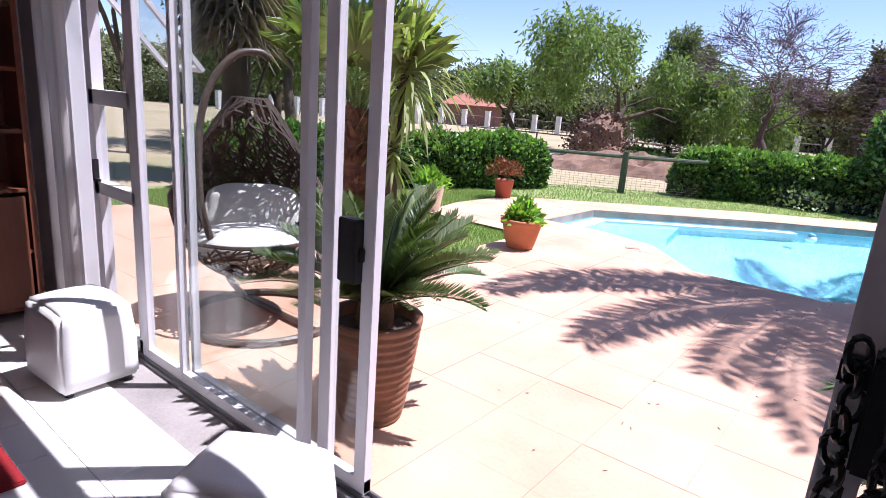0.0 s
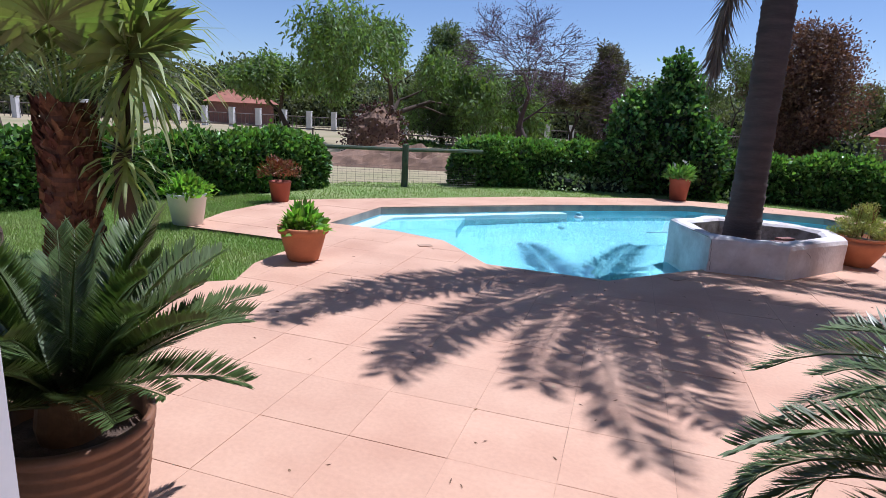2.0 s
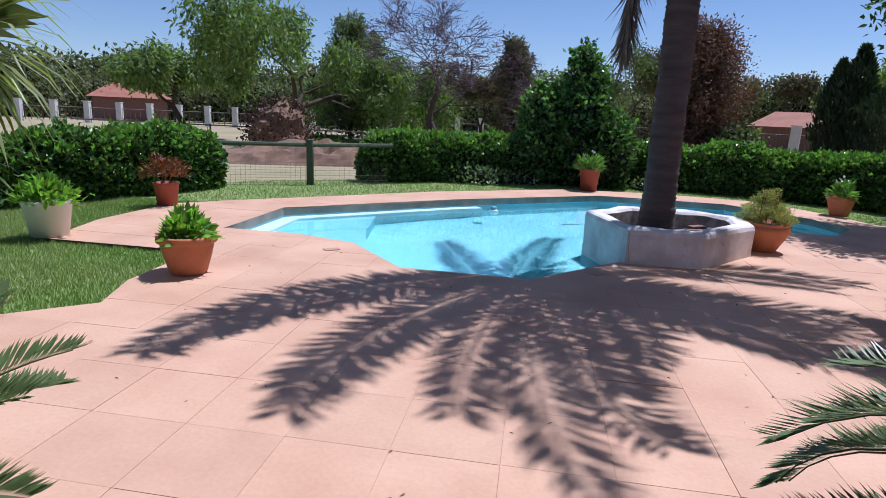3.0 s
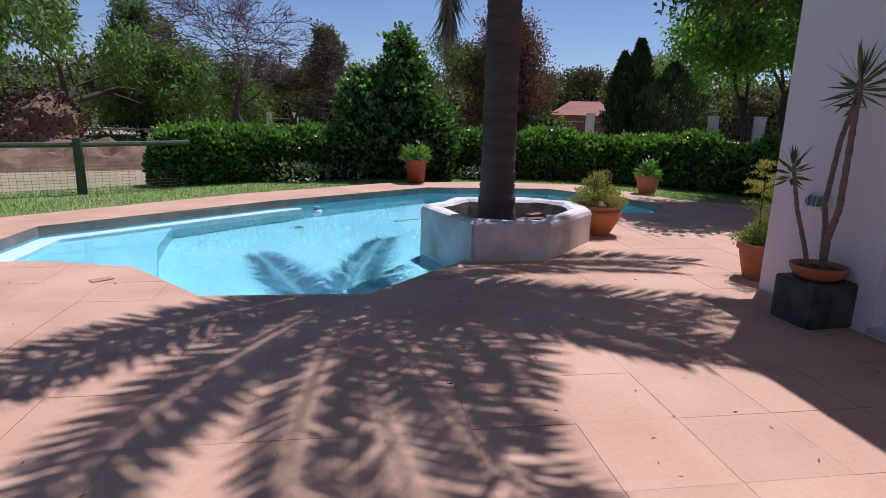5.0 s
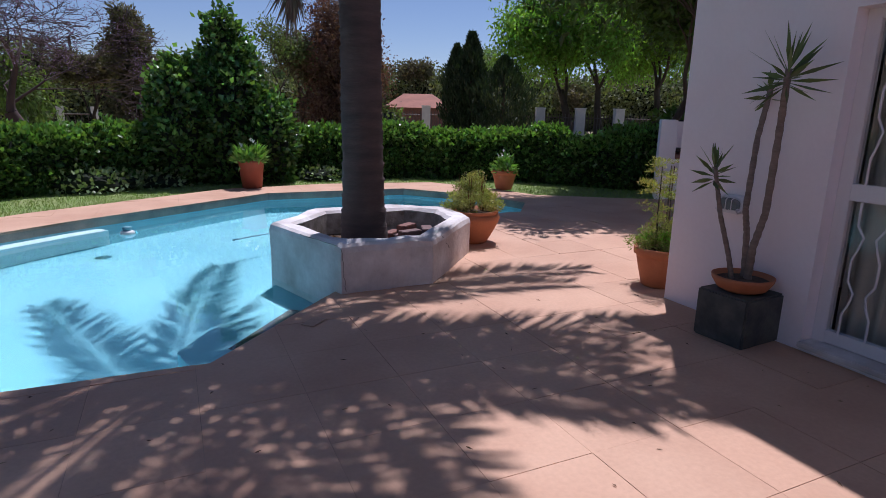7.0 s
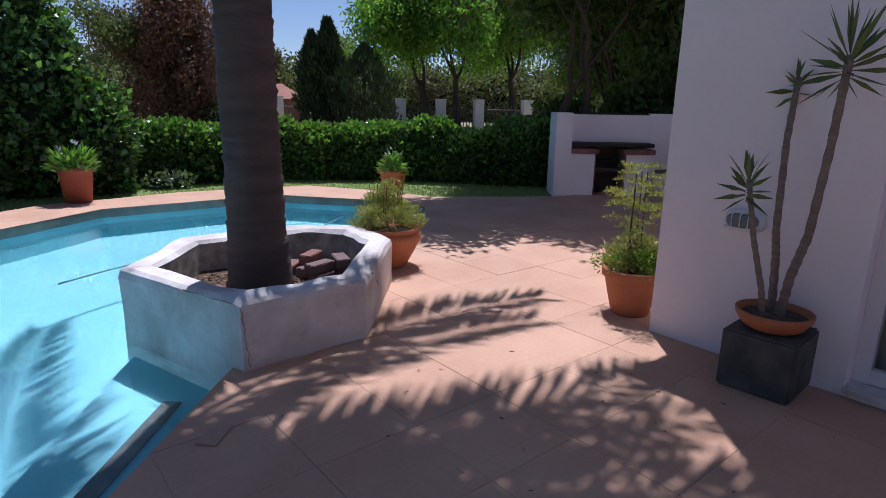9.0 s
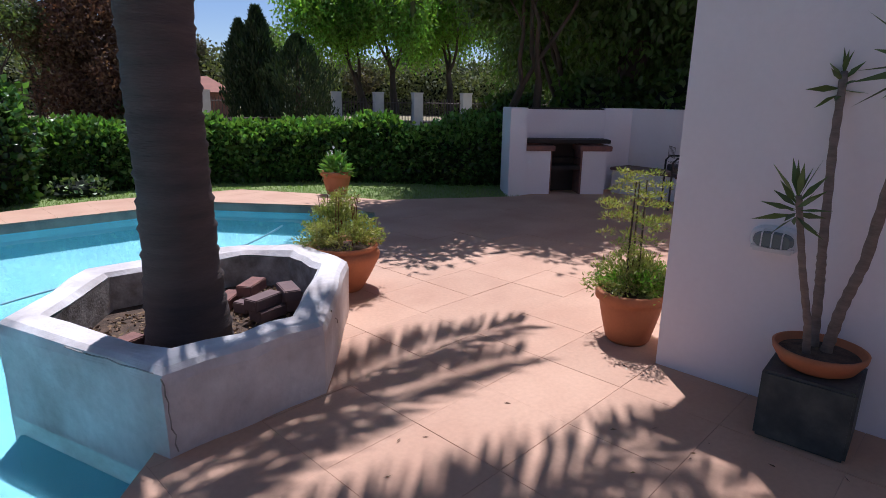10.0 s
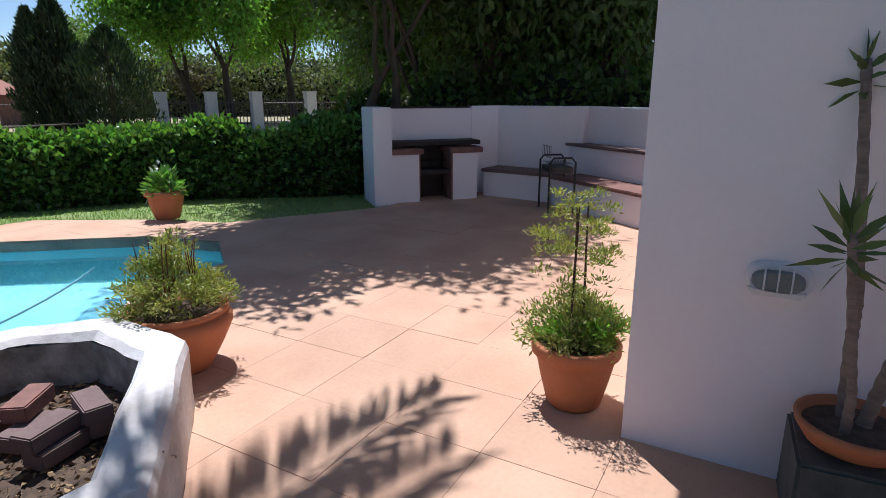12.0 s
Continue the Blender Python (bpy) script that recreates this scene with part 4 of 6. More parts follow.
def hedge(path, height, width, seed, count, label, leaf=0.10, lumps=0.26):
    """A clipped ivy hedge: leaves over a lumpy core coloured as inner shade."""
    rng = np.random.default_rng(seed)
    h = thing("ivy_hedge", (path[0][0], path[0][1], -0.05), label, "hedge")
    ox, oy = path[0]
    pts = along(path, 0.22)
    bm = bmesh.new()
    rings = []
    sect = [(-0.42, 0.0), (-0.5, 0.3), (-0.47, 0.7), (-0.36, 0.92), (0, 1.0), (0.36, 0.92), (0.47, 0.7), (0.5, 0.3), (0.42, 0.0)]
    for i, (x, y, nx, ny) in enumerate(pts):
        e = 0.75 if i in (0, len(pts) - 1) else 1.0
        r = []
        for s, z in sect:
            k = 1 + 0.25 * noise.noise(Vector((x * 1.3, y * 1.3, z * 2 + s)))
            r.append(bm.verts.new((x - ox + nx * s * width * k * e, y - oy + ny * s * width * k * e, z * height * (1 + lumps * noise.noise(Vector((x * 0.8, y * 0.8, seed)))) * e - 0.03)))
        rings.append(r)
    for a, b in zip(rings, rings[1:]):
        for k in range(len(sect) - 1):
            bm.faces.new((a[k], b[k], b[k + 1], a[k + 1]))
    bm.faces.new(rings[0])
    bm.faces.new(rings[-1][::-1])
    bmesh.ops.recalc_face_normals(bm, faces=bm.faces[:])
    bmesh.ops.triangulate(bm, faces=bm.faces[:])
    area = np.array([f.calc_area() for f in bm.faces])
    tri = np.array([[tuple(v.co) for v in f.verts] for f in bm.faces])
    nor = np.array([tuple(f.normal) for f in bm.faces])
    pick = rng.choice(len(area), count, p=area / area.sum())
    a, b = rng.random((2, count, 1))
    flip = a + b > 1
    a, b = np.where(flip, 1 - a, a), np.where(flip, 1 - b, b)
    c = tri[pick, 0] + a * (tri[pick, 1] - tri[pick, 0]) + b * (tri[pick, 2] - tri[pick, 0])
    bumps = np.array([noise.noise(Vector(q) * 2.6) for q in c])[:, None]
    c = c + nor[pick] * (rng.uniform(-0.02, 0.09, (count, 1)) + 0.10 * bumps)
    w = nor[pick] * 0.7 + rng.normal(size=(count, 3)) * 0.7 + (0, 0, 0.25)
    part("core", bm, "innershade", h)
    leaves("foliage", c, w, leaf, leaf * 0.85, "ivy", h, seed=seed)
    # brighter leaf copies, mostly on top, paint in the sunlight there
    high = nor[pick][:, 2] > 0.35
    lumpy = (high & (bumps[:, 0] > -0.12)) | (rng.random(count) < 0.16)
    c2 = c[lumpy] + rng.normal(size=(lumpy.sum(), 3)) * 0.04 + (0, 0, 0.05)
    leaves("young_growth", c2, w[lumpy] + rng.normal(size=c2.shape) * 0.5 + (0, 0, 0.5), leaf, leaf * 0.75, "ivylight", h, "brighter leaves along the top, coloured as sunlit", seed=seed + 9)
    return h


hedge([(-9.2, 4.6), (-8.4, 7.0), (-7.5, 8.9), (-6.45, 11.6)], 1.02, 0.75, 41, 22000, "dense dark ivy hedge at the lawn's edge")
hedge([(-4.2, 13.7), (-2.6, 14.8), (-0.6, 15.5), (2.0, 16.0), (4.6, 15.5), (6.4, 14.3), (7.7, 12.7), (8.6, 11.6)], 1.0, 0.8, 42, 50000, "dense dark ivy hedge curving behind the pool")


def mound(name, at, radii, count, leaf, mat, seed, label, category, core="innershade"):
    """A rounded bush: leaves over a lumpy core, by default coloured as inner shade."""
    rng = np.random.default_rng(seed)
    t = thing(name, at, label, category)
    bm = bmesh.new()
    bmesh.ops.create_icosphere(bm, subdivisions=3, radius=1)
    for v in bm.verts:
        d = v.co.normalized()
        v.co = Vector((d.x * radii[0], d.y * radii[1], (d.z + 0.75) * radii[2] / 1.75)) * (1 + 0.30 * noise.noise(d * 2.2 + Vector((seed, 0, 0))))
        v.co.z = max(v.co.z, -0.02)
    bm.normal_update()
    area = np.array([f.calc_area() for f in bm.faces])
    cen = np.array([tuple(f.calc_center_median()) for f in bm.faces])
    nor = np.array([tuple(f.normal) for f in bm.faces])
    pick = rng.choice(len(area), count, p=area / area.sum())
    size = min(radii) * 0.12
    c = cen[pick] + rng.normal(size=(count, 3)) * size + nor[pick] * rng.uniform(-0.03, 0.16, (count, 1)) * min(radii)
    c[:, 2] = np.maximum(c[:, 2], 0.02)
    w = nor[pick] * 0.6 + rng.normal(size=(count, 3)) * 0.7 + (0, 0, 0.25)
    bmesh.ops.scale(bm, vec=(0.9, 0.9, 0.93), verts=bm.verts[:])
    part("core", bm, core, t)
    leaves("foliage", c, w, leaf, leaf * 0.8, mat, t, seed=seed)
    # lighter copies on an ivy bush's upper side paint in the sun
    if mat == "ivy":
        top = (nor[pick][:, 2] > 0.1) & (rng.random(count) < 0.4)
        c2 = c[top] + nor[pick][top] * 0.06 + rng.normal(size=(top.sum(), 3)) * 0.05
        tagged(leaves("young_growth", c2, w[top] + (0, 0, 0.4), leaf, leaf * 0.75, "ivylight", t, "brighter leaves, coloured as sunlit", seed=seed + 9), kind="stuff")


mound("ivy_bush", (-0.32, 15.3, 0), (0.48, 0.5, 2.2), 3400, 0.12, "ivy", 51, "tall ivy-smothered bush rising out of the hedge", "bush")
mound("ivy_bush", (0.58, 15.4, 0), (0.58, 0.55, 2.85), 5600, 0.12, "ivy", 52, "tall ivy-smothered bush rising out of the hedge", "bush")
mound("ivy_bush", (1.25, 15.2, 0), (0.45, 0.5, 1.6), 2200, 0.12, "ivy", 53, "sunlit ivy bush beside the hedge", "bush")


# ---- trees ----
def branches(start, way, length, radius, depth, rng, spread=0.6, lift=0.15, ratio=0.74, kids=(2, 3), out=None, ends=None):
    out = [] if out is None else out
    ends = [] if ends is None else ends
    p, d, pts, rad = Vector(start), Vector(way).normalized(), [Vector(start)], [radius]
    for k in range(3):
        d = (d + Vector((rng.gauss(0, .12), rng.gauss(0, .12), rng.gauss(0, .08) + lift * 0.2))).normalized()
        p = p + d * length / 3
        pts.append(p.copy())
        rad.append(radius * (1 - 0.13 * (k + 1)))
    out.append((pts, rad, depth))
    if depth <= 1:
        ends.append((pts[-1], d))
        ends.append((pts[-2], d))
    if depth > 0:
        for _ in range(rng.choice(kids)):
            a = rng.uniform(0, math.tau)
            side = d.orthogonal().normalized()
            side.rotate(Matrix.Rotation(a, 3, d))
            nd = (d + side * spread * rng.uniform(0.6, 1.3) + Vector((0, 0, lift))).normalized()
            branches(pts[rng.choice((2, 3, 3))], nd, length * ratio * rng.uniform(0.85, 1.15), max(0.011, rad[-1] * 0.68), depth - 1, rng, spread, lift, ratio, kids, out, ends)
    return out, ends


def tree(at, height, seed, label, leaf_mat, category="tree", trunk=0.30, radius=0.16, depth=4, spread=0.6, lift=0.15, leaf=0.16, per_end=26, cloud=0.10,
         weep=0.0, bark="bark", lean=(0, 0), kids=(2, 3), ratio=0.74, wide=0.5, name="tree", squeeze=1.0, broad=1.0):
    """A tapered trunk with limbs, and leaves in clumps at the branch ends."""
    rng = random.Random(seed)
    t = thing(name, at, label, category)
    out, ends = branches((0, 0, -0.1), (lean[0], lean[1], 1), height * trunk, radius, depth, rng, spread, lift, ratio, kids)
    top = max(p.z for p, _ in ends)
    k = height / (top * (1 + cloud * 0.6))
    bm = bmesh.new()
    for pts, rad, dep in out:
        tube(bm, [Vector((p.x * broad, p.y * broad, p.z)) * k for p in pts], rad, 8 if dep > 2 else (5 if dep > 0 else 3), cap=False)
    part("trunk", bm, bark, t, smooth=True)
    if per_end:
        r = np.random.default_rng(seed)
        c = np.repeat(np.array([(p.x * k * broad, p.y * k * broad, p.z * k) for p, _ in ends]), per_end, 0)
        d = np.repeat(np.array([tuple(q) for _, q in ends]), per_end, 0)
        off = np.clip(r.normal(size=c.shape), -1.5, 1.5) * height * cloud * (squeeze, squeeze, 0.75)
        drop = np.zeros_like(c)
        drop[:, 2] = -np.minimum(np.abs(r.normal(size=len(c))), 1.8) * weep * height * 0.16
        c = c + off + drop
        c[:, 2] = np.maximum(c[:, 2], 0.1)
        w = d * 0.3 + r.normal(size=c.shape) * 0.8 + (0, 0, 0.15 - weep * 1.5)
        leaves("crown", c, w, leaf, leaf * wide, leaf_mat, t, seed=seed)
    return t


def conifer(at, height, radius, count, mat, seed, label):
    """A narrow evergreen: a trunk and upswept sprays, ragged at the outline."""
    rng = np.random.default_rng(seed)
    t = thing("conifer", at, label, "tree")
    part("trunk", tube(bmesh.new(), [(0, 0, -0.1), (0, 0, height * 0.9)], [radius * 0.14, 0.02], 8), "bark", t)
    z = rng.uniform(0.03, 1, count) ** 0.9
    a = rng.uniform(0, math.tau, count)
    r = radius * (np.minimum(1, 2.6 * (1 - z)) ** 0.8) * rng.uniform(0.3, 1.0, count) ** 0.4 * (1 + 0.25 * np.sin(a * 3 + z * 17) + 0.15 * np.sin(a * 7 - z * 31))
    c = np.c_[np.cos(a) * r, np.sin(a) * r, z * height]
    w = np.c_[np.cos(a) * 0.5, np.sin(a) * 0.5, np.full(count, 1.2)] + rng.normal(size=(count, 3)) * 0.3
    leaves("crown", c, w, height * 0.055, height * 0.016, mat, t, seed=seed)


def columnar(at, height, radius, limbs, per, leaf, mat, seed, label, low=0.06, bark="bark", full=0.8):
    """An upright tree leafy from near the ground: rising side limbs all along the trunk, each with its clumps."""
    rng = random.Random(seed)
    t = thing("tree", at, label, "tree")
    bm = bmesh.new()
    tube(bm, [(0.1 * radius * noise.noise(Vector((seed, z * 3, 0))), 0.1 * radius * noise.noise(Vector((z * 3, seed, 4))), height * z) for z in np.linspace(-0.02, 0.94, 8)], [0.045 * radius * (1.6 - z) + 0.02 for z in np.linspace(0, 1, 8)], 8)
    clumps, ways = [], []
    for i in range(limbs):
        z = low + (0.93 - low) * (i + rng.random()) / limbs
        az = i * 2.4 + rng.uniform(-0.4, 0.4)
        reach = radius * math.sin(math.pi * min(1, 0.16 + 0.80 * z ** full)) ** 0.6 * rng.uniform(0.55, 1.1)
        d = Vector((math.cos(az), math.sin(az), rng.uniform(0.35, 0.9)))
        pts = [Vector((0, 0, z * height - reach * 0.3)) + d * reach * k / 3 + Vector((0, 0, 0.05 * reach * noise.noise(Vector((i, k, seed))))) for k in range(4)]
        tube(bm, pts, [0.022 * radius + 0.008, 0.014 * radius + 0.006, 0.010, 0.005], 4, cap=False)
        for k in (1.2, 2.0, 2.6, 3.0):
            clumps.append(tuple(pts[0] + d * reach * k / 3))
            ways.append(tuple(d))
    part("trunk", bm, bark, t, smooth=True)
    r = np.random.default_rng(seed)
    c = np.repeat(np.array(clumps), per, 0)
    c = c + np.clip(r.normal(size=c.shape), -1.6, 1.6) * radius * (0.16, 0.16, 0.20)
    c[:, 2] = np.maximum(c[:, 2], 0.1)
    leaves("crown", c, np.repeat(np.array(ways), per, 0) * 0.5 + r.normal(size=c.shape) * 0.7, leaf, leaf * 0.5, mat, t, seed=seed)


def spot(t_eye, az, dist):
    """A place at an azimuth (degrees east of the y axis) and distance from a point of the terrace."""
    return (t_eye[0] + dist * math.sin(radians(az)), t_eye[1] + dist * math.cos(radians(az)), -0.08)


HERE = (-0.4, 2.0)
def far_trees():
    tree(spot(HERE, -25.0, 26), 6.3, 3, "broad grey-green pepper tree with weeping foliage", "willow", depth=6, trunk=0.20, radius=0.32, spread=0.85, lift=0.06, ratio=0.80, leaf=0.26, per_end=44, cloud=0.042, weep=0.8, wide=0.34, broad=1.5)
    tree(spot(HERE, -33.5, 34), 4.6, 33, "low grey-green pepper tree with weeping foliage", "willow", depth=5, trunk=0.2, radius=0.2, spread=0.9, leaf=0.28, per_end=44, cloud=0.06, weep=0.6, wide=0.38, broad=1.4)
    columnar(spot(HERE, -18.6, 31), 6.4, 1.25, 70, 46, 0.17, "olive", 4, "upright blue-green poplar tree")
    columnar(spot(HERE, -16.6, 32), 5.7, 1.0, 54, 44, 0.17, "olive", 34, "upright blue-green poplar tree")
    tree(spot(HERE, -9.6, 24), 6.4, 5, "almost leafless spreading tree with purple buds", "purple", depth=8, trunk=0.14, radius=0.30, spread=0.72, leaf=0.07, per_end=2, cloud=0.02, bark="twig", kids=(2, 3), ratio=0.83, lift=0.03, lean=(0.05, 0), broad=1.45)
    tree(spot(HERE, -13.0, 36), 5.0, 35, "grey-green tree behind the bare one", "olive", depth=5, trunk=0.16, radius=0.18, spread=0.5, leaf=0.2, per_end=34, cloud=0.08, broad=1.3)
    columnar(spot(HERE, -2.6, 27), 5.2, 0.9, 60, 44, 0.16, "browngreen", 6, "slim brown-green evergreen tree")
    tree(spot(HERE, -5.4, 29), 4.2, 36, "brownish half-bare tree in the field", "browngreen", depth=5, trunk=0.14, radius=0.14, spread=0.5, leaf=0.16, per_end=26, cloud=0.07)
    tree(spot(HERE, 8.6, 26), 4.9, 7, "thin airy grey-green tree", "olive", depth=5, trunk=0.22, radius=0.12, spread=0.5, leaf=0.15, per_end=16, cloud=0.07)
    columnar(spot(HERE, 14.3, 28), 5.9, 1.9, 120, 60, 0.15, "rust", 8, "tall dense rusty brown tree beyond the hedge", full=0.7)
    tree(spot(HERE, 11.0, 29), 4.8, 38, "grey-brown half-bare tree beyond the hedge", "browngreen", depth=5, trunk=0.16, radius=0.14, spread=0.4, lift=0.3, leaf=0.16, per_end=22, cloud=0.07)
    conifer(spot(HERE, 26.2, 30), 5.0, 0.75, 5600, "cypress", 9, "tall dark pencil cypress tree")
    conifer(spot(HERE, 24.9, 30.3), 4.5, 0.68, 4600, "cypress", 10, "tall dark pencil cypress tree")
    conifer(spot(HERE, 29.2, 29), 3.9, 1.25, 6500, "cypress", 12, "squat dark conifer beyond the hedge")
    tree(spot(HERE, 28.0, 42), 6.0, 39, "airy grey-green tree behind the conifers", "willow", depth=5, trunk=0.2, radius=0.16, spread=0.5, leaf=0.2, per_end=12, cloud=0.07)
    tree(spot(HERE, 35.8, 40), 10.0, 13, "bright green leafy tree with a forked trunk", "green", depth=6, trunk=0.20, radius=0.30, spread=0.62, leaf=0.26, per_end=50, cloud=0.065, weep=0.8)
    tree(spot(HERE, 38.2, 39), 9.6, 14, "bright green leafy tree over the fence", "green", depth=6, trunk=0.22, radius=0.28, spread=0.6, leaf=0.26, per_end=50, cloud=0.065, weep=0.8)
    tree(spot(HERE, 43.5, 41), 10.0, 16, "bright green leafy tree over the fence", "green", depth=6, trunk=0.22, radius=0.28, spread=0.6, leaf=0.26, per_end=50, cloud=0.065, weep=0.8)
    tree((8.6, 12.55, -0.08), 6.8, 15, "dark leafy tree overhanging the hedge and terrace", "dark", depth=6, trunk=0.42, radius=0.11, spread=0.42, leaf=0.15, per_end=60, cloud=0.055, lean=(0.12, -0.40), weep=0.3)
    tree((11.1, 12.3, -0.08), 6.8, 25, "dark leafy tree overhanging the hedge and terrace", "dark", depth=6, trunk=0.38, radius=0.13, spread=0.46, leaf=0.15, per_end=70, cloud=0.07, lean=(0.03, -0.30), weep=0.5)
    tree((9.2, 12.2, -0.08), 6.8, 27, "dark leafy tree overhanging the hedge and terrace", "dark", depth=6, trunk=0.42, radius=0.11, spread=0.50, leaf=0.15, per_end=70, cloud=0.065, lean=(0.02, -0.42), weep=0.4)
    tree((11.8, 11.3, -0.08), 7.4, 26, "dark leafy tree behind the barbecue wall", "dark", depth=6, trunk=0.34, radius=0.42, spread=0.65, leaf=0.16, per_end=90, cloud=0.085, lean=(-0.08, 0.0), weep=0.7)
    for i, (x, y, h) in enumerate(((14.4, 13.0, 9.0), (17.5, 10.5, 10.0), (20.0, 13.5, 9.0), (13.2, 8.6, 8.0), (18.5, 16.0, 8.0))):
        tree((x, y, -0.08), h, 60 + i, "large dark tree behind the barbecue wall", "dark", depth=6, trunk=0.30, radius=0.30, spread=0.65, leaf=0.20, per_end=95, cloud=0.09, weep=1.1)
    # left side, behind the hanging chair
    for i, (x, y, h, k) in enumerate(((-12.5, 9.0, 6.5, "green"), (-14.5, 6.0, 7.0, "olive"), (-16.0, 9.0, 5.5, "olive"), (-16.5, 11.5, 7.0, "dark"), (-13.0, 3.2, 6.0, "green"))):
        tree((x, y, -0.08), h, 80 + i, "leafy garden tree beyond the hedge", k, depth=5, trunk=0.18, radius=0.18, spread=0.65, leaf=0.17, per_end=34, cloud=0.07)
    rng = random.Random(77)
    for i in range(22):
        az = -62 + 7.0 * i + rng.uniform(-1.5, 1.5)
        dist = rng.uniform(48, 62)
        tree(spot(HERE, az, dist), rng.uniform(3.6, 6.2), 100 + i, "shrubby tree in the far tree line", rng.choice(("olive", "olive", "willow", "browngreen")), depth=5, trunk=0.12, radius=0.16,
             spread=0.6, leaf=0.28, per_end=12, cloud=0.07, wide=0.55)


far_trees()


# ---- the room behind the sliding doors ----
def room():
    floor = bpy.data.objects["floor"]
    me = bpy.data.meshes.new("floor_tile")
    bm = boxes((-0.1635, 0.1635, -0.1635, 0.1635, -0.006, 0.004), bevel=0.0015)
    bm.to_mesh(me)
    bm.free()
    me.materials.append(M["tile"])
    for i in range(-8, 9):
        for j in range(-5, 2):
            x, y = -2.10 + 0.33 * i + 0.165, 0.51 + 0.33 * j + 0.165
            if -4.3 < x < 3.1 and y < 0.96:
                ob = new("floor_tile", me)
                ob.parent = floor
                ob.matrix_basis = pose(x, y, FLOOR_IN - 0.004)

    def ottoman(at, turn, label):
        o = thing("ottoman", at, label, "ottoman", "white cube ottomans by the glass", turn)
        bm = bmesh.new()
        box(bm, -0.205, 0.205, -0.185, 0.185, 0.02, 0.43)
        bmesh.ops.subdivide_edges(bm, edges=bm.edges[:], cuts=5, use_grid_fill=True)
        for v in bm.verts:
            k = max(0, v.co.z - 0.25) / 0.18
            v.co.x *= 1 - 0.07 * k
            v.co.y *= 1 - 0.10 * k
            v.co.z += 0.022 * (1 - (v.co.x / 0.2) ** 2) * k - 0.02 * k * abs(v.co.y / 0.185) ** 3
        bmesh.ops.bevel(bm, geom=[e for e in bm.edges if e.calc_face_angle(0) > 0.5], offset=0.018, segments=3, affect="EDGES")
        part("seat", bm, "leather", o, smooth=True)
        for x in (-0.16, 0.16):
            for y in (-0.14, 0.14):
                f = part("foot", lathe([(0.02, 0), (0.022, 0.022)], 10), "black", o)
                f.location = (x, y, 0)
    ottoman((-3.04, 0.79, FLOOR_IN + 0.003), 4, "white leatherette cube ottoman by the glass")
    ottoman((-1.27, 0.63, FLOOR_IN + 0.003), 28, "white leatherette cube ottoman near the open door")
    rug = bmesh.new()
    box(rug, -4.0, -2.28, -1.9, 0.32, 0, 0.018, bevel=0.005)
    bmesh.ops.subdivide_edges(rug, edges=rug.edges[:], cuts=3)
    r = obj("rug", rug, "rug")
    r.location = (0, 0, FLOOR_IN + 0.001)
    tagged(r, "deep red woven rug on the tiled floor", "rug")
    # curtain gathered at the glazing's end
    bm = bmesh.new()
    xs = np.linspace(-3.93, -3.57, 60)
    rows = [[bm.verts.new((x, 0.03 * math.sin(x * 95 + 0.2 * math.sin(z * 2)) + 0.01 * math.sin(x * 41), z)) for x in xs] for z in np.linspace(0.02, 2.0, 8)]
    for a, b in zip(rows, rows[1:]):
        for i in range(len(xs) - 1):
            bm.faces.new((a[i], a[i + 1], b[i + 1], b[i]))
    c = obj("curtain", bm, "veil", True)
    c.location = (0, 0.99, FLOOR_IN)
    tagged(c, "thin white curtain gathered at the end of the glass", "curtain")
    # wooden bookcase against the end wall
    s = thing("bookcase", (-4.38, 0, FLOOR_IN), "dark reddish wooden bookcase with a few ornaments", "bookcase")
    part("side_panel", boxes((0, 0.34, 0.90, 0.93, 0, 2.3)), "wood", s)
    part("side_panel", boxes((0, 0.34, -0.9, -0.87, 0, 2.3)), "wood", s)
    part("back_panel", boxes((0, 0.015, -0.87, 0.90, 0, 2.3)), "wood", s)
    for z in (0.06, 0.42, 0.80, 1.15, 1.50, 1.85, 2.26):
        part("shelf", boxes((0.015, 0.33, -0.87, 0.90, z, z + 0.025), bevel=0.003), "wood", s)
    for y0, y1 in ((-0.85, 0.0), (0.02, 0.88)):
        part("cupboard_door", boxes((0.33, 0.345, y0, y1, 0.09, 0.78), bevel=0.004), "wood", s)
    for (x, y, z, prof, mat, name, lab) in (
            (0.18, 0.62, 0.83, [(0.05, 0), (0.07, 0.05), (0.05, 0.14), (0.025, 0.17), (0.035, 0.2)], "black", "vase", "small black vase on the bookcase"),
            (0.18, 0.55, 1.88, [(0.06, 0), (0.09, 0.05), (0.07, 0.12), (0.09, 0.14)], "whitepot", "bowl", "pale glazed bowl on the bookcase"),
            (0.18, 0.30, 1.18, [(0.05, 0), (0.12, 0.04), (0.13, 0.06)], "redpot", "bowl", "reddish bowl on the bookcase")):
        o = obj(name, lathe(prof, 20), mat, True)
        o.matrix_basis = pose(-4.38 + x, y, FLOOR_IN + z - 0.003)
        tagged(o, lab, name)


room()


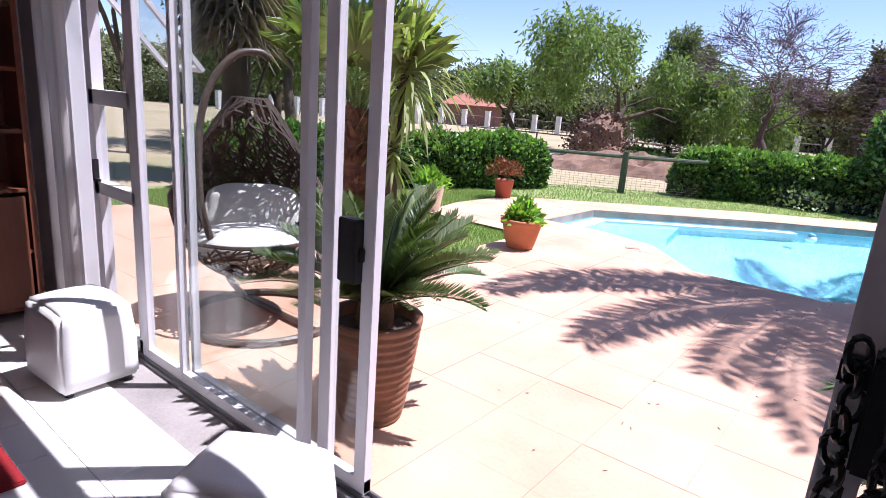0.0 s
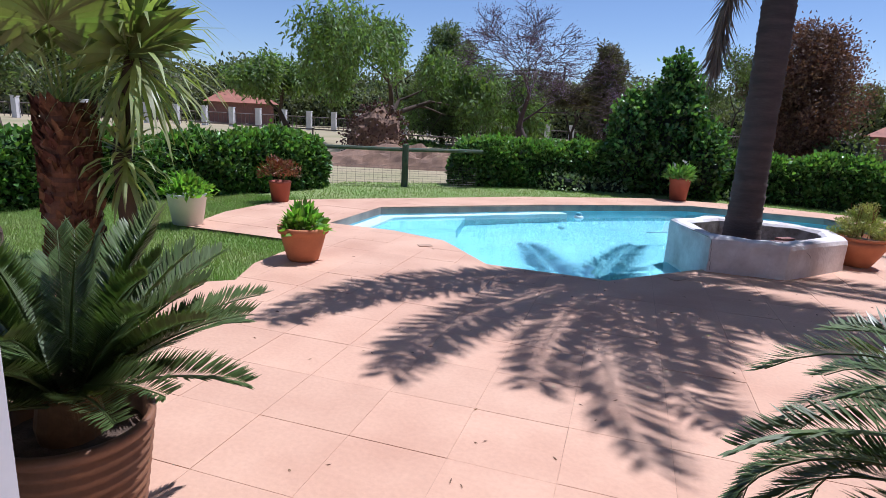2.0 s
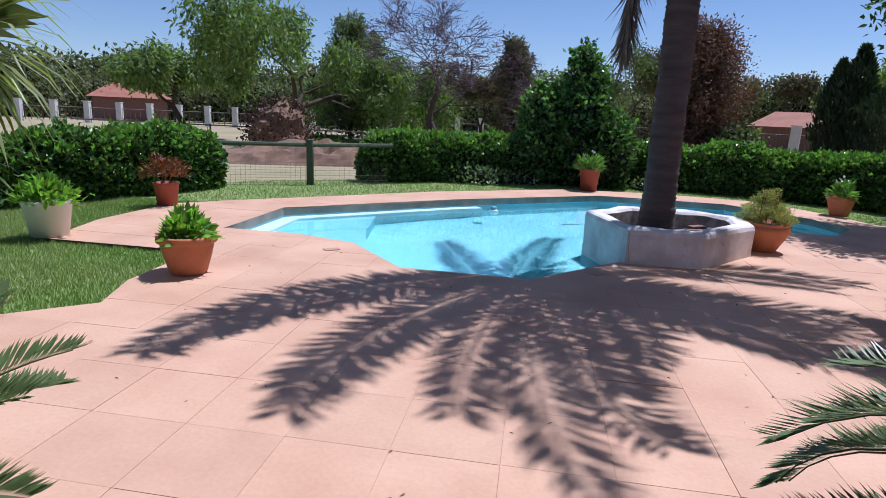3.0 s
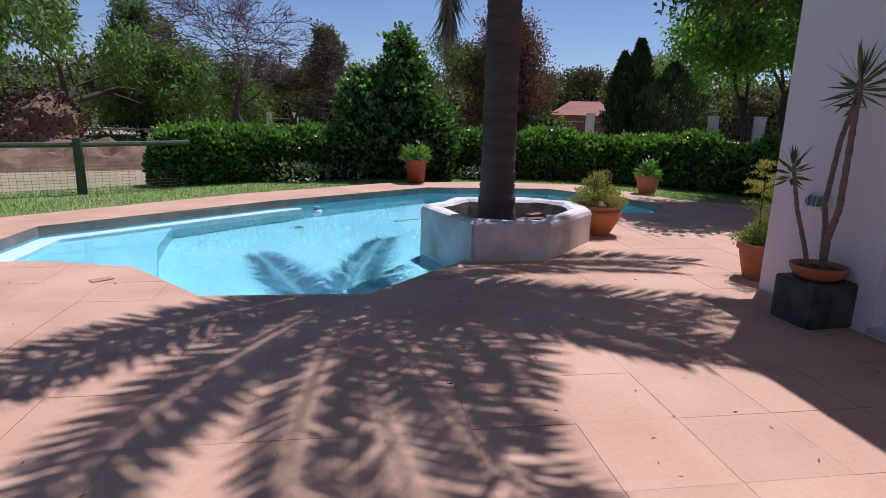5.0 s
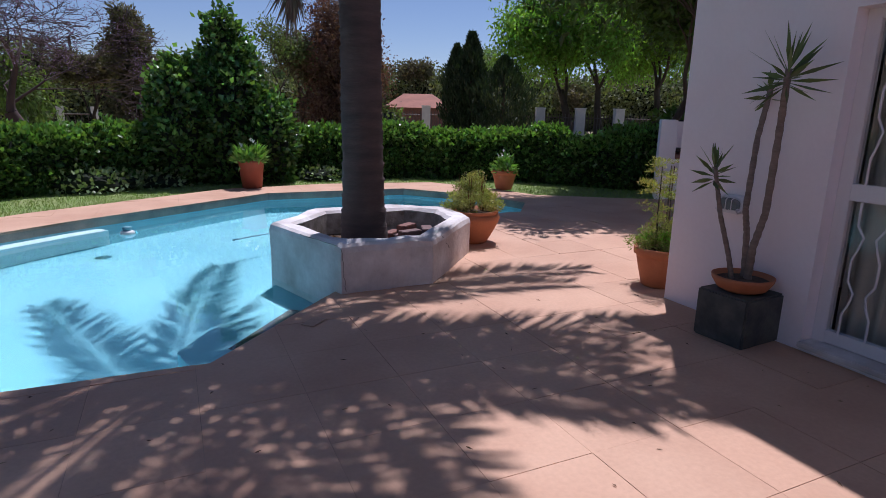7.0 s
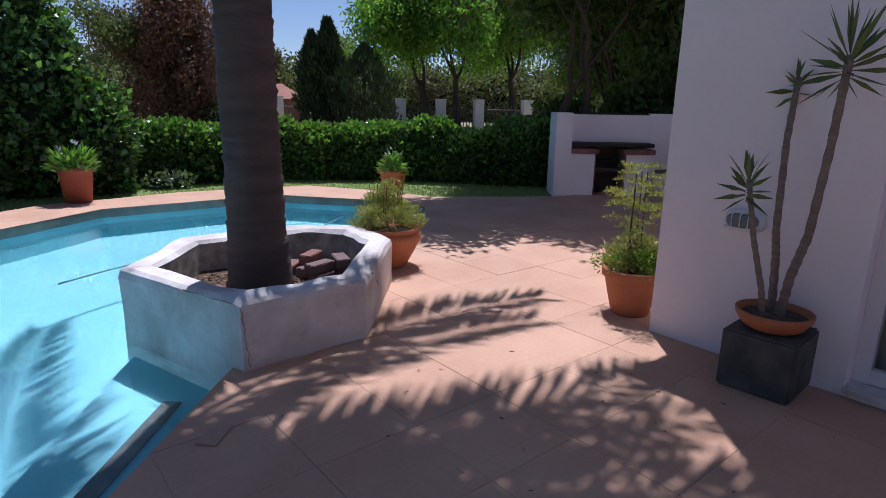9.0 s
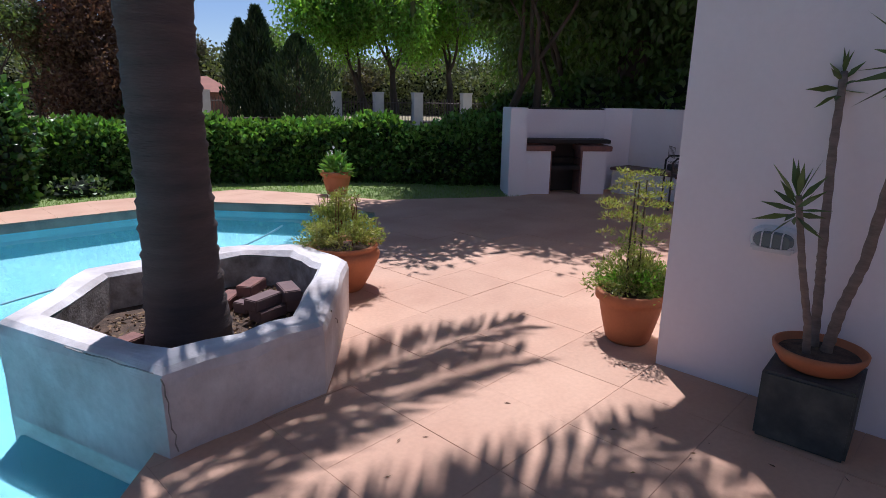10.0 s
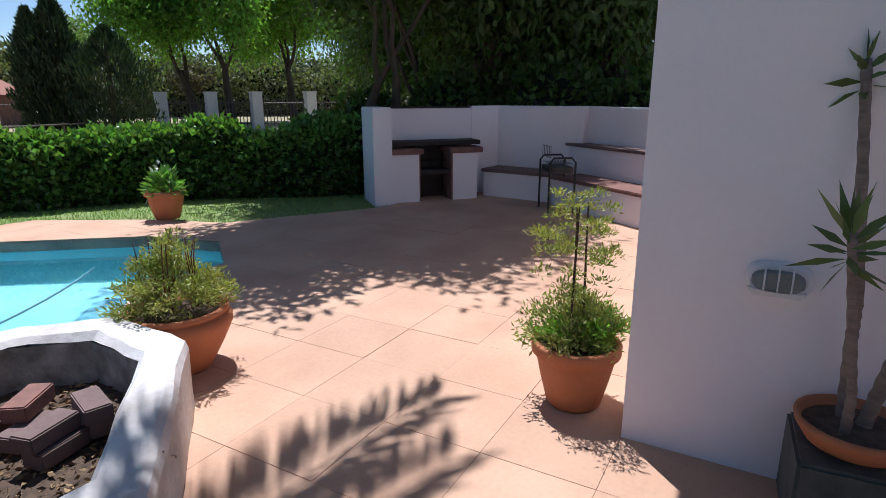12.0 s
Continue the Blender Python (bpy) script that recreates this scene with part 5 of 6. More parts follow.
# ---- hanging chair ----
def hanging_chair():
    h = thing("hanging_chair", (-3.42, 2.10, 0), "brown wicker egg chair hanging from a curved steel stand", "hanging chair")
    ring = bmesh.new()
    tube(ring, [(0.52 * math.cos(a), 0.52 * math.sin(a), 0.028) for a in np.linspace(0, math.tau, 41)], 0.027, 8, cap=False)
    part("base_ring", ring, "steel_brown", h)
    part("base_bar", tube(bmesh.new(), [(-0.42, 0.12, 0.03), (0.50, 0.10, 0.03)], 0.024, 8), "steel_brown", h)
    pole = [(-0.40, 0.12, 0.03), (-0.24, -0.10, 0.25), (-0.10, -0.30, 0.55), (-0.04, -0.42, 0.85), (-0.03, -0.44, 1.15), (-0.05, -0.40, 1.45), (-0.06, -0.30, 1.68), (-0.04, -0.16, 1.83), (0.0, -0.02, 1.86), (0.02, 0.04, 1.83)]
    fine = []
    P = [Vector(p) for p in pole]
    for i in range(len(P) - 1):
        a, b, c, d = P[max(i - 1, 0)], P[i], P[i + 1], P[min(i + 2, len(P) - 1)]
        for k in range(6):
            t = k / 6
            fine.append(0.5 * (2 * b + (c - a) * t + (2 * a - 5 * b + 4 * c - d) * t ** 2 + (3 * b - a - 3 * c + d) * t ** 3))
    fine.append(P[-1])
    part("curved_pole", tube(bmesh.new(), fine, 0.024, 10), "steel_brown", h, smooth=True)
    part("hanging_chain", tube(bmesh.new(), [(0.02, 0.04, 1.83), (-0.08, 0.0, 1.56)], 0.009, 6), "black", h)
    # the woven basket: an egg open towards the room, with random weave over a frame
    rng = random.Random(6)
    cen, half, wide = Vector((-0.10, -0.02, 0.90)), 0.60, 0.53
    front = Vector((0.80, -0.60, 0))

    def shell(a, z):
        z = max(-1.0, z)
        r = wide * (math.sqrt(1 - z * z) if z < 0 else (1 - z / 1.16) ** 0.8)
        return cen + Vector((r * math.cos(a), r * math.sin(a), z * half * (1.0 if z < 0 else 1.12)))

    def open_at(p):
        d = p - cen
        return d.dot(front) > 0.16 and -0.26 < d.z < 0.46
    weave = bmesh.new()
    for i in range(820):
        a, z = rng.uniform(0, math.tau), rng.uniform(-0.97, 0.95)
        da, dz = rng.choice((-1, 1)) * rng.uniform(0.05, 0.16), rng.choice((-1, 1)) * rng.uniform(0.03, 0.12)
        pts = []
        for k in range(9):
            z = max(-0.99, min(0.985, z + dz))
            a += da
            da += rng.uniform(-0.05, 0.05)
            dz += rng.uniform(-0.04, 0.04)
            p = shell(a, z)
            if open_at(p):
                break
            pts.append(p)
        if len(pts) > 2:
            tube(weave, pts, 0.007, 4, cap=False)
    tagged(part("woven_shell", weave, "wicker", h), kind="stuff")
    for k in range(14):
        a = k * math.tau / 14
        pts = [q for q in (shell(a, z) for z in np.linspace(-0.99, 0.99, 26)) if not open_at(q)]
        part("frame_rib", tube(bmesh.new(), pts[:len(pts)], 0.008, 5), "wicker", h) if all((u - v).length < 0.2 for u, v in zip(pts, pts[1:])) else None
    rim = [shell(a, -0.45) for a in np.linspace(0, math.tau, 40)]
    part("basket_rim", tube(bmesh.new(), rim, 0.013, 6, cap=False), "wicker", h)
    bm = bmesh.new()
    bmesh.ops.create_icosphere(bm, subdivisions=4, radius=1)
    for v in bm.verts:
        d = v.co.normalized()
        v.co = Vector((d.x * 0.38, d.y * 0.38, d.z * 0.14)) * (1 + 0.07 * noise.noise(d * 4)) + Vector((-0.11, -0.03, 0.56))
    part("seat_cushion", bm, "cushion", h, "cream seat cushion", True)
    bm = bmesh.new()
    bmesh.ops.create_icosphere(bm, subdivisions=4, radius=1)
    for v in bm.verts:
        d = v.co.normalized()
        s = lambda q: math.copysign(abs(q) ** 0.6, q)
        v.co = Vector((s(d.x) * 0.34, s(d.z) * 0.20, 0)) .to_3d() + Vector((0, 0, d.y * 0.10)) * 1.0 + Vector((0, 0, 0.03 * noise.noise(d * 5)))
    bmesh.ops.transform(bm, matrix=pose(-0.22, 0.08, 0.76, 68, 0, 53), verts=bm.verts[:])
    part("back_cushion", bm, "cushion", h, "cream back cushion", True)


hanging_chair()


# ---- palms on the lawn ----
def fan_leaf(parent, base, way, stalk, size, rng, mat="palmleaf", fingers=26):
    """A fan: a stalk and pleated fingers that droop at their tips."""
    d = Vector(way).normalized()
    side = d.cross(Vector((0, 0, 1)))
    side = side.normalized() if side.length > 0.05 else Vector((1, 0, 0))
    up = side.cross(d)
    hub = Vector(base) + d * stalk - Vector((0, 0, 0.06 * stalk))
    v, f = [], []
    r = 0.010
    v += [Vector(base) + side * r, Vector(base) - side * r, hub - side * r * 0.6, hub + side * r * 0.6]
    f += [(0, 1, 2), (0, 2, 3)]
    for i in range(fingers):
        a = radians(-125 + 250 * i / (fingers - 1))
        w = d * math.cos(a) + side * math.sin(a) + up * 0.15
        s = size * (0.72 + 0.28 * math.cos(a)) * rng.uniform(0.9, 1.06)
        q = w.cross(up).normalized() * size * 0.024
        mid = hub + w * s * 0.55
        tip = hub + w * s - Vector((0, 0, s * rng.uniform(0.18, 0.4)))
        k = len(v)
        v += [hub, mid + q, tip, mid - q]
        f += [(k, k + 1, k + 2), (k, k + 2, k + 3)]
    tagged(raw_mesh("fan_leaf", np.array([tuple(p) for p in v]), f, mat, parent), kind="stuff")


def lawn_palms():
    rng = random.Random(21)
    t = thing("fan_palm", (-5.02, 4.42, -0.05), "fan palm with a thick shaggy reddish trunk", "palm tree")
    prof = [(0.24 - 0.05 * z / 1.5 + 0.012 * math.sin(z * 60), z) for z in np.linspace(0, 1.55, 40)]
    part("trunk", lathe(prof, 18), "fibre", t)
    n = 420
    r = np.random.default_rng(4)
    a, z = r.uniform(0, math.tau, n), r.uniform(0.05, 1.5, n)
    c = np.c_[np.cos(a) * 0.20, np.sin(a) * 0.20, z]
    tagged(leaves("leaf_stub_sheath", c, np.c_[np.cos(a) * 0.5, np.sin(a) * 0.5, np.ones(n)], 0.13, 0.07, "fibre", t), kind="stuff")
    for i in range(22):
        el = radians(86 - 46 * i / 21)
        az = i * 2.4
        fan_leaf(t, (0.1 * math.cos(az), 0.1 * math.sin(az), 1.55), (math.cos(az) * math.cos(el), math.sin(az) * math.cos(el), math.sin(el)), rng.uniform(0.7, 1.0), rng.uniform(0.65, 0.85), rng)
    t = thing("strap_leaved_palm", (-4.60, 4.58, -0.05), "slender dragon tree with two heads of drooping strap leaves", "palm tree")
    part("trunk", tube(bmesh.new(), [(0, 0, 0), (0.02, 0.01, 0.5), (0.0, 0.0, 1.1), (0.08, 0.05, 1.7), (0.13, 0.10, 2.05)], [0.09, 0.08, 0.078, 0.075, 0.07], 12), "bark", t, smooth=True)

    def head(c, count, size, low):
        v, f = [], []
        for i in range(count):
            el = radians(88 - (88 + low) * (i / count) ** 0.8)
            az = i * 2.4 + rng.uniform(-.2, .2)
            d = Vector((math.cos(az) * math.cos(el), math.sin(az) * math.cos(el), math.sin(el)))
            q = d.cross(Vector((0.01, 0.02, 1))).normalized() * 0.021
            s = size * rng.uniform(0.8, 1.1)
            p0 = Vector(c) - Vector((0, 0, 0.25 * i / count))
            p1 = p0 + d * s * 0.55
            p2 = p1 + (d - Vector((0, 0, 0.35))).normalized() * s * 0.3
            p3 = p2 + (d - Vector((0, 0, 1.1))).normalized() * s * 0.25
            k = len(v)
            v += [p0 - q * 0.6, p0 + q * 0.6, p1 - q, p1 + q, p2 - q * 0.7, p2 + q * 0.7, p3]
            f += [(k, k + 1, k + 3), (k, k + 3, k + 2), (k + 2, k + 3, k + 5), (k + 2, k + 5, k + 4), (k + 4, k + 5, k + 6)]
        tagged(raw_mesh("leaf_head", np.array([tuple(p) for p in v]), f, "strap", t), kind="stuff")
    head((0.13, 0.10, 2.12), 170, 0.85, 55)
    head((0.12, -0.08, 1.25), 70, 0.48, 65)
    # the far palm with its skirt of dead leaves
    t = thing("skirted_palm", (-10.1, 6.0, -0.08), "tall fan palm with a hanging skirt of dry leaves", "palm tree")
    part("trunk", tube(bmesh.new(), [(0, 0, 0), (0.05, 0, 2.5), (0.05, 0, 5.4)], [0.30, 0.24, 0.22], 14), "bark", t, smooth=True)
    for i in range(60):
        az, z = i * 2.4, 2.9 + 2.4 * (i / 59)
        fan_leaf(t, (0.2 * math.cos(az), 0.2 * math.sin(az), z), (math.cos(az) * 0.75, math.sin(az) * 0.75, -0.8), 0.35, 0.85, rng, "deadleaf", 14)
    for i in range(24):
        el, az = radians(75 - 80 * i / 23), i * 2.4
        fan_leaf(t, (0, 0, 5.5), (math.cos(az) * math.cos(el), math.sin(az) * math.cos(el), math.sin(el)), 0.8, 0.95, rng)


lawn_palms()


# ---- barbecue corner ----
def barbecue():
    b = thing("barbecue_wall", (7.30, 10.83, -0.05), "white plastered built-in barbecue with brick counter and benches", "barbecue", turn=-42)
    # local x runs along the counter, y away from the terrace
    part("end_pier", boxes((-0.05, 0.22, -0.05, 0.75, 0, 1.40), bevel=0.01), "plaster", b)
    part("back_wall", boxes((0.22, 1.62, 0.50, 0.72, 0, 1.37), (1.62, 2.15, 0.50, 0.72, 0, 1.40), bevel=0.008), "plaster", b)
    part("wall_cap", boxes((0.24, 1.60, 0.50, 0.72, 1.372, 1.395), bevel=0.004), "burnt", b, "dark weathered capping on the back wall")
    part("counter_pier", boxes((0.22, 0.62, -0.02, 0.50, 0, 0.74)), "plaster", b)
    part("counter_pier", boxes((1.14, 1.52, -0.02, 0.50, 0, 0.74)), "plaster", b)
    part("counter_slab", boxes((0.22, 0.68, -0.06, 0.50, 0.74, 0.82), bevel=0.008), "brick", b, "brick-edged counter top")
    part("counter_slab", boxes((1.08, 1.60, -0.06, 0.50, 0.74, 0.82), bevel=0.008), "brick", b, "brick-edged counter top")
    part("hearth_back", boxes((0.62, 1.14, 0.40, 0.50, 0, 0.84)), "burnt", b, "sooty hearth")
    part("hearth_shelf", boxes((0.62, 1.14, 0.02, 0.40, 0.44, 0.50)), "burnt", b)
    part("hearth_side", boxes((0.62, 0.645, 0.0, 0.40, 0, 0.74), (1.115, 1.14, 0.0, 0.40, 0, 0.74)), "brick", b)
    for x in np.linspace(0.67, 1.10, 9):
        part("grate_bar", tube(bmesh.new(), [(x, 0.03, 0.62), (x, 0.39, 0.62)], 0.006, 6), "burnt", b)
    part("lintel", boxes((0.22, 1.62, 0.10, 0.50, 0.85, 0.91), bevel=0.006), "burnt", b, "dark timber shelf")
    part("lintel_block", boxes((0.24, 0.5, 0.2, 0.50, 0.82, 0.85), (1.2, 1.5, 0.2, 0.50, 0.82, 0.85)), "brick", b)
    # the seating wall that turns back towards the house
    w = thing("garden_wall", (8.75, 9.98, -0.05), "white plastered garden wall with built-in benches", "garden wall", turn=-97)
    part("wall", boxes((-0.1, 1.55, 0.45, 0.65, 0, 1.40), bevel=0.008), "plaster", w)
    part("bench", boxes((0.15, 1.30, -0.02, 0.45, 0, 0.42), bevel=0.008), "plaster", w)
    part("bench_top", boxes((0.12, 1.32, -0.05, 0.45, 0.42, 0.47), bevel=0.01), "paver", w, "brick bench top")
    v = thing("garden_wall", (8.85, 8.70, -0.05), "white plastered garden wall with a shelf and low bench", "garden wall", turn=-125)
    part("wall", boxes((-0.15, 2.6, 0.45, 0.65, 0, 1.395), bevel=0.008), "plaster", v)
    part("shelf_wall", boxes((0.0, 2.6, 0.2, 0.45, 0, 0.84), bevel=0.008), "plaster", v)
    part("shelf_top", boxes((-0.05, 2.6, 0.16, 0.45, 0.84, 0.88), bevel=0.006), "paver", v, "dark shelf top")
    part("bench", boxes((0.3, 2.4, -0.30, 0.2, 0, 0.42), bevel=0.008), "plaster", v)
    part("bench_top", boxes((0.28, 2.42, -0.34, 0.2, 0.42, 0.465), bevel=0.01), "brick", v, "brick bench top")
    # loose charcoal grill
    g = thing("charcoal_grill", (8.10, 8.45, 0), "black steel charcoal grill on legs", "grill", turn=35)
    for x in (-0.24, 0.24):
        part("leg_frame", tube(bmesh.new(), [(x, -0.17, 0), (x, -0.17, 0.66), (x, -0.12, 0.72), (x, 0.12, 0.72), (x, 0.17, 0.66), (x, 0.17, 0)], 0.014, 8), "black", g)
    part("fire_pan", boxes((-0.24, 0.24, -0.15, 0.15, 0.52, 0.60), bevel=0.01), "black", g)
    for y in np.linspace(-0.14, 0.14, 9):
        part("grid_bar", tube(bmesh.new(), [(-0.23, y, 0.64), (0.23, y, 0.64)], 0.004, 5), "iron", g)
    part("back_grid", boxes((-0.2, 0.2, 0.15, 0.156, 0.72, 0.726), (-0.2, 0.2, 0.15, 0.156, 0.86, 0.866), *[(x, x + 0.005, 0.15, 0.156, 0.726, 0.86) for x in np.linspace(-0.2, 0.195, 6)]), "iron", g)


barbecue()


# ---- fences and what lies beyond ----
def fences():
    f = thing("post_and_rail_fence", (-4.98, 12.45, -0.09), "green-painted timber post and rail in the hedge's gap", "fence")
    part("post", tube(bmesh.new(), [(0, 0, 0), (0, 0, 0.97)], [0.075, 0.07], 12), "timber", f)
    for z in (0.86,):
        part("rail", tube(bmesh.new(), [(-1.6, -0.75, z), (0, 0.02, z), (1.5, 0.95, z + 0.02)], 0.042, 8), "timber", f)
    wire = bmesh.new()
    for z in np.linspace(0.08, 0.5, 9):
        tube(wire, [(-1.5, -0.7, z), (0, 0, z), (1.4, 0.85, z)], 0.0025, 3, cap=False)
    for k in np.linspace(0, 1, 34):
        x, y = (-1.5 + 3.0 * k / 1.03, -0.7 + 1.4 * k / 1.03) if k < 0.515 else (1.4 * (k - 0.515) / 0.485, 0.85 * (k - 0.515) / 0.485)
        tube(wire, [(x, y, 0), (x, y, 0.5)], 0.002, 3, cap=False)
    tagged(part("wire_mesh", wire, "iron", f), kind="stuff")
    p = thing("paddock_rail", (-14, 24, -0.09), "thin dark paddock rail in the field", "fence")
    for k in range(9):
        q = part("post", tube(bmesh.new(), [(0, 0, 0), (0, 0, 0.75)], 0.04, 6), "iron", p)
        q.location = (k * 3.2, k * 0.35, 0)
    part("rail", tube(bmesh.new(), [(-6, -0.66, 0.70), (27, 2.95, 0.70)], 0.03, 6), "iron", p)
    wall = thing("boundary_fence", (0, 0, -0.09), "far boundary fence of white pillars and iron palisades", "fence")
    az = [-62 + 2.35 * i for i in range(26)]
    spots = [spot(HERE, a, 47 - 0.12 * (a + 62)) + (1.32, 0.34) for a in az] + [spot(HERE, a, d) + (1.75, 0.5) for a, d in ((2.0, 39), (7.5, 38.5), (12.5, 38), (17.5, 37.5), (22.3, 37), (27.4, 36.5), (32.9, 36), (36.5, 35.5), (39.9, 35), (44.2, 34.5), (48.8, 34), (54, 33.5), (60, 33))]
    bars = bmesh.new()
    for i, (x, y, z, hh, ww) in enumerate(spots):
        q = part("pillar", boxes((-ww / 2, ww / 2, -ww / 2, ww / 2, 0, hh), (-ww * 0.56, ww * 0.56, -ww * 0.56, ww * 0.56, hh, hh + 0.06)), "pillar", wall)
        q.matrix_basis = pose(x, y, 0, 0, 0, 12 if i < 26 else -25)
        if i:
            x0, y0 = spots[i - 1][:2]
            d = math.hypot(x - x0, y - y0)
            n = int(d / (0.16 if i > 25 else 0.3))
            for k in range(1, n):
                u = k / n
                px, py, hz = x0 + (x - x0) * u, y0 + (y - y0) * u, hh * (0.84 if i > 25 else 0.7)
                box(bars, px - 0.016, px + 0.016, py - 0.016, py + 0.016, 0.1, hz)
            for zz in (0.25, hh * 0.72):
                tube(bars, [(x0, y0, zz), (x, y, zz)], 0.03, 4, cap=False)
    tagged(part("palisade", bars, "iron", wall), kind="stuff")


fences()


def beyond():
    """The wooded distance, two roofs, a white house, the earth heap and a power line."""
    rng = np.random.default_rng(12)
    for name, r0, r1, lo, hi, seed, leaf, a0, a1 in (("far_woods", 52, 60, 2.4, 5.0, 1, 0.34, -75, 80), ("far_woods", 62, 75, 4.4, 7.0, 2, 0.5, -75, 80)):
        cs, ws = [], []
        core = bmesh.new()
        ring = []
        for k in range(230):
            a = a0 + (a1 - a0) * k / 229
            d = r0 + (r1 - r0) * (0.5 + 0.5 * noise.noise(Vector((k * 0.21, seed * 9, 0))))
            h = lo + (hi - lo) * (0.5 + 0.9 * noise.noise(Vector((k * 0.13, 3, seed * 5)))) + 0.5 * noise.noise(Vector((k * 0.7, 1, seed)))
            x, y, _ = spot(HERE, a, d)
            ring.append((core.verts.new((x, y, -0.1)), core.verts.new((x * 1.01, y * 1.01, max(0.6, h * 0.86))), core.verts.new((x * 1.1, y * 1.1, -0.1))))
            n = 300
            q = rng.normal(size=(n, 3)) * (0.9, 0.9, 0)
            z = rng.uniform(0.0, 1.0, n) * h + rng.normal(size=n) * 0.25
            cs.append(np.c_[x + q[:, 0] - x * 0.012, y + q[:, 1] - y * 0.012, np.maximum(z, 0.05)])
        for p, q in zip(ring, ring[1:]):
            core.faces.new((p[0], q[0], q[1], p[1]))
            core.faces.new((p[1], q[1], q[2], p[2]))
        c = np.concatenate(cs)
        t = thing(name, (0, 0, 0), "dense grey-green belt of shrubs and trees far off", "woods", kind="stuff")
        # black sheet behind the leaves paints the wood's inner shade
        part("shade_core", core, "innershade", t)
        leaves("foliage", c, rng.normal(size=c.shape) + (0, 0, 0.3), leaf, leaf * 0.6, "woods", t, seed=seed)
    for az, d, w, h in ((21.7, 47, 4.6, 1.7), (-37.5, 50, 5.0, 1.7)):
        x, y, z = spot(HERE, az, d)
        r = thing("house", (x, y, z), "far low house with a terracotta hipped roof", "house", "far houses", turn=-az)
        part("wall", boxes((-w / 2, w / 2, 0, 5, 0, h)), "brick", r)
        bm = bmesh.new()
        e = [bm.verts.new(q) for q in ((-w / 2 - .4, -.5, h), (w / 2 + .4, -.5, h), (w / 2 + .4, 5.5, h), (-w / 2 - .4, 5.5, h))]
        t0, t1 = bm.verts.new((-w / 4, 2.5, h + 1.1)), bm.verts.new((w / 4, 2.5, h + 1.1))
        for q in ((e[0], e[1], t1, t0), (e[2], e[3], t0, t1), (e[1], e[2], t1), (e[3], e[0], t0)):
            bm.faces.new(q)
        part("roof", bm, "rooftile", r)
    h = thing("house", (27.0, 17.0, -0.08), "white neighbouring house beyond the trees", "house", "far houses", turn=-62)
    part("wall", boxes((-4, 4.5, 3, 8, 0, 2.6)), "whitehouse", h)
    part("door", boxes((1.4, 2.3, 2.96, 3.0, 0.2, 2.1)), "wood", h)
    part("roof", boxes((-4.4, 5, 2.4, 8.4, 2.6, 2.75)), "rooftile", h)
    # heap of earth behind the gap
    bm = bmesh.new()
    bmesh.ops.create_grid(bm, x_segments=40, y_segments=20, size=1)
    for v in bm.verts:
        x, y = v.co.x, v.co.y
        v.co = Vector((x * 3.2, y * 1.0, 0.62 * max(0, 1 - x * x) ** 0.7 * max(0, 1 - y * y) * (1 + 0.5 * noise.noise(Vector((x * 6, y * 4, 0)))) - 0.02 + 0.04 * noise.noise(Vector((x * 30, y * 12, 2)))))
    e = obj("earth_mound", bm, "earth", False)
    e.matrix_basis = pose(-6.8, 17.6, -0.09, 0, 0, 20)
    tagged(e, "heap of reddish earth and rubble behind the fence", "earth heap")
    lines = bmesh.new()
    for dz in (0, 0.35):
        tube(lines, [(-8 + 70 * k / 20, 66 - 0.1 * k, 6.3 + dz - 0.9 * math.sin(math.pi * k / 20)) for k in range(21)], 0.02, 4, cap=False)
    pl = thing("power_line", (0, 0, 0), "two thin overhead wires on far poles", "power line")
    part("wires", lines, "black", pl)
    for x, y in ((-8, 66), (62, 64)):
        part("pole", tube(bmesh.new(), [(x, y, -0.1), (x, y, 7.2)], 0.12, 8), "bark", pl)


beyond()

mound("red_shrub", (-9.4, 20.6, -0.09), (1.1, 0.9, 1.7), 1500, 0.12, "maroon", 55, "reddish brown shrub at the foot of the tree", "shrub", core="earth")
mound("groundcover", (-1.75, 14.55, -0.05), (0.75, 0.3, 0.34), 700, 0.085, "variegated", 56, "pale variegated groundcover at the hedge's foot", "shrub")
mound("groundcover", (-0.75, 14.95, -0.05), (0.5, 0.3, 0.26), 350, 0.085, "variegated", 57, "pale variegated groundcover at the hedge's foot", "shrub")
mound("groundcover", (2.3, 15.2, -0.05), (0.4, 0.25, 0.24), 200, 0.085, "variegated", 58, "pale variegated groundcover at the hedge's foot", "shrub")
mound("grey_shrub", spot(HERE, 18.0, 27), (1.1, 0.9, 1.5), 1100, 0.16, "olive", 59, "rounded grey-green shrub beyond the hedge", "shrub")


for at, r, n, seed in (((10.6, 11.3, -0.05), (1.0, 0.9, 1.9), 2200, 61), ((11.3, 9.6, -0.05), (1.1, 1.0, 2.0), 2400, 62), ((11.4, 7.7, -0.05), (1.1, 1.0, 1.9), 2200, 63), ((9.6, 12.6, -0.05), (0.8, 0.7, 1.5), 1400, 64)):
    mound("dark_shrub", at, r, n, 0.16, "dark", seed, "dark shady shrub behind the barbecue wall", "shrub")


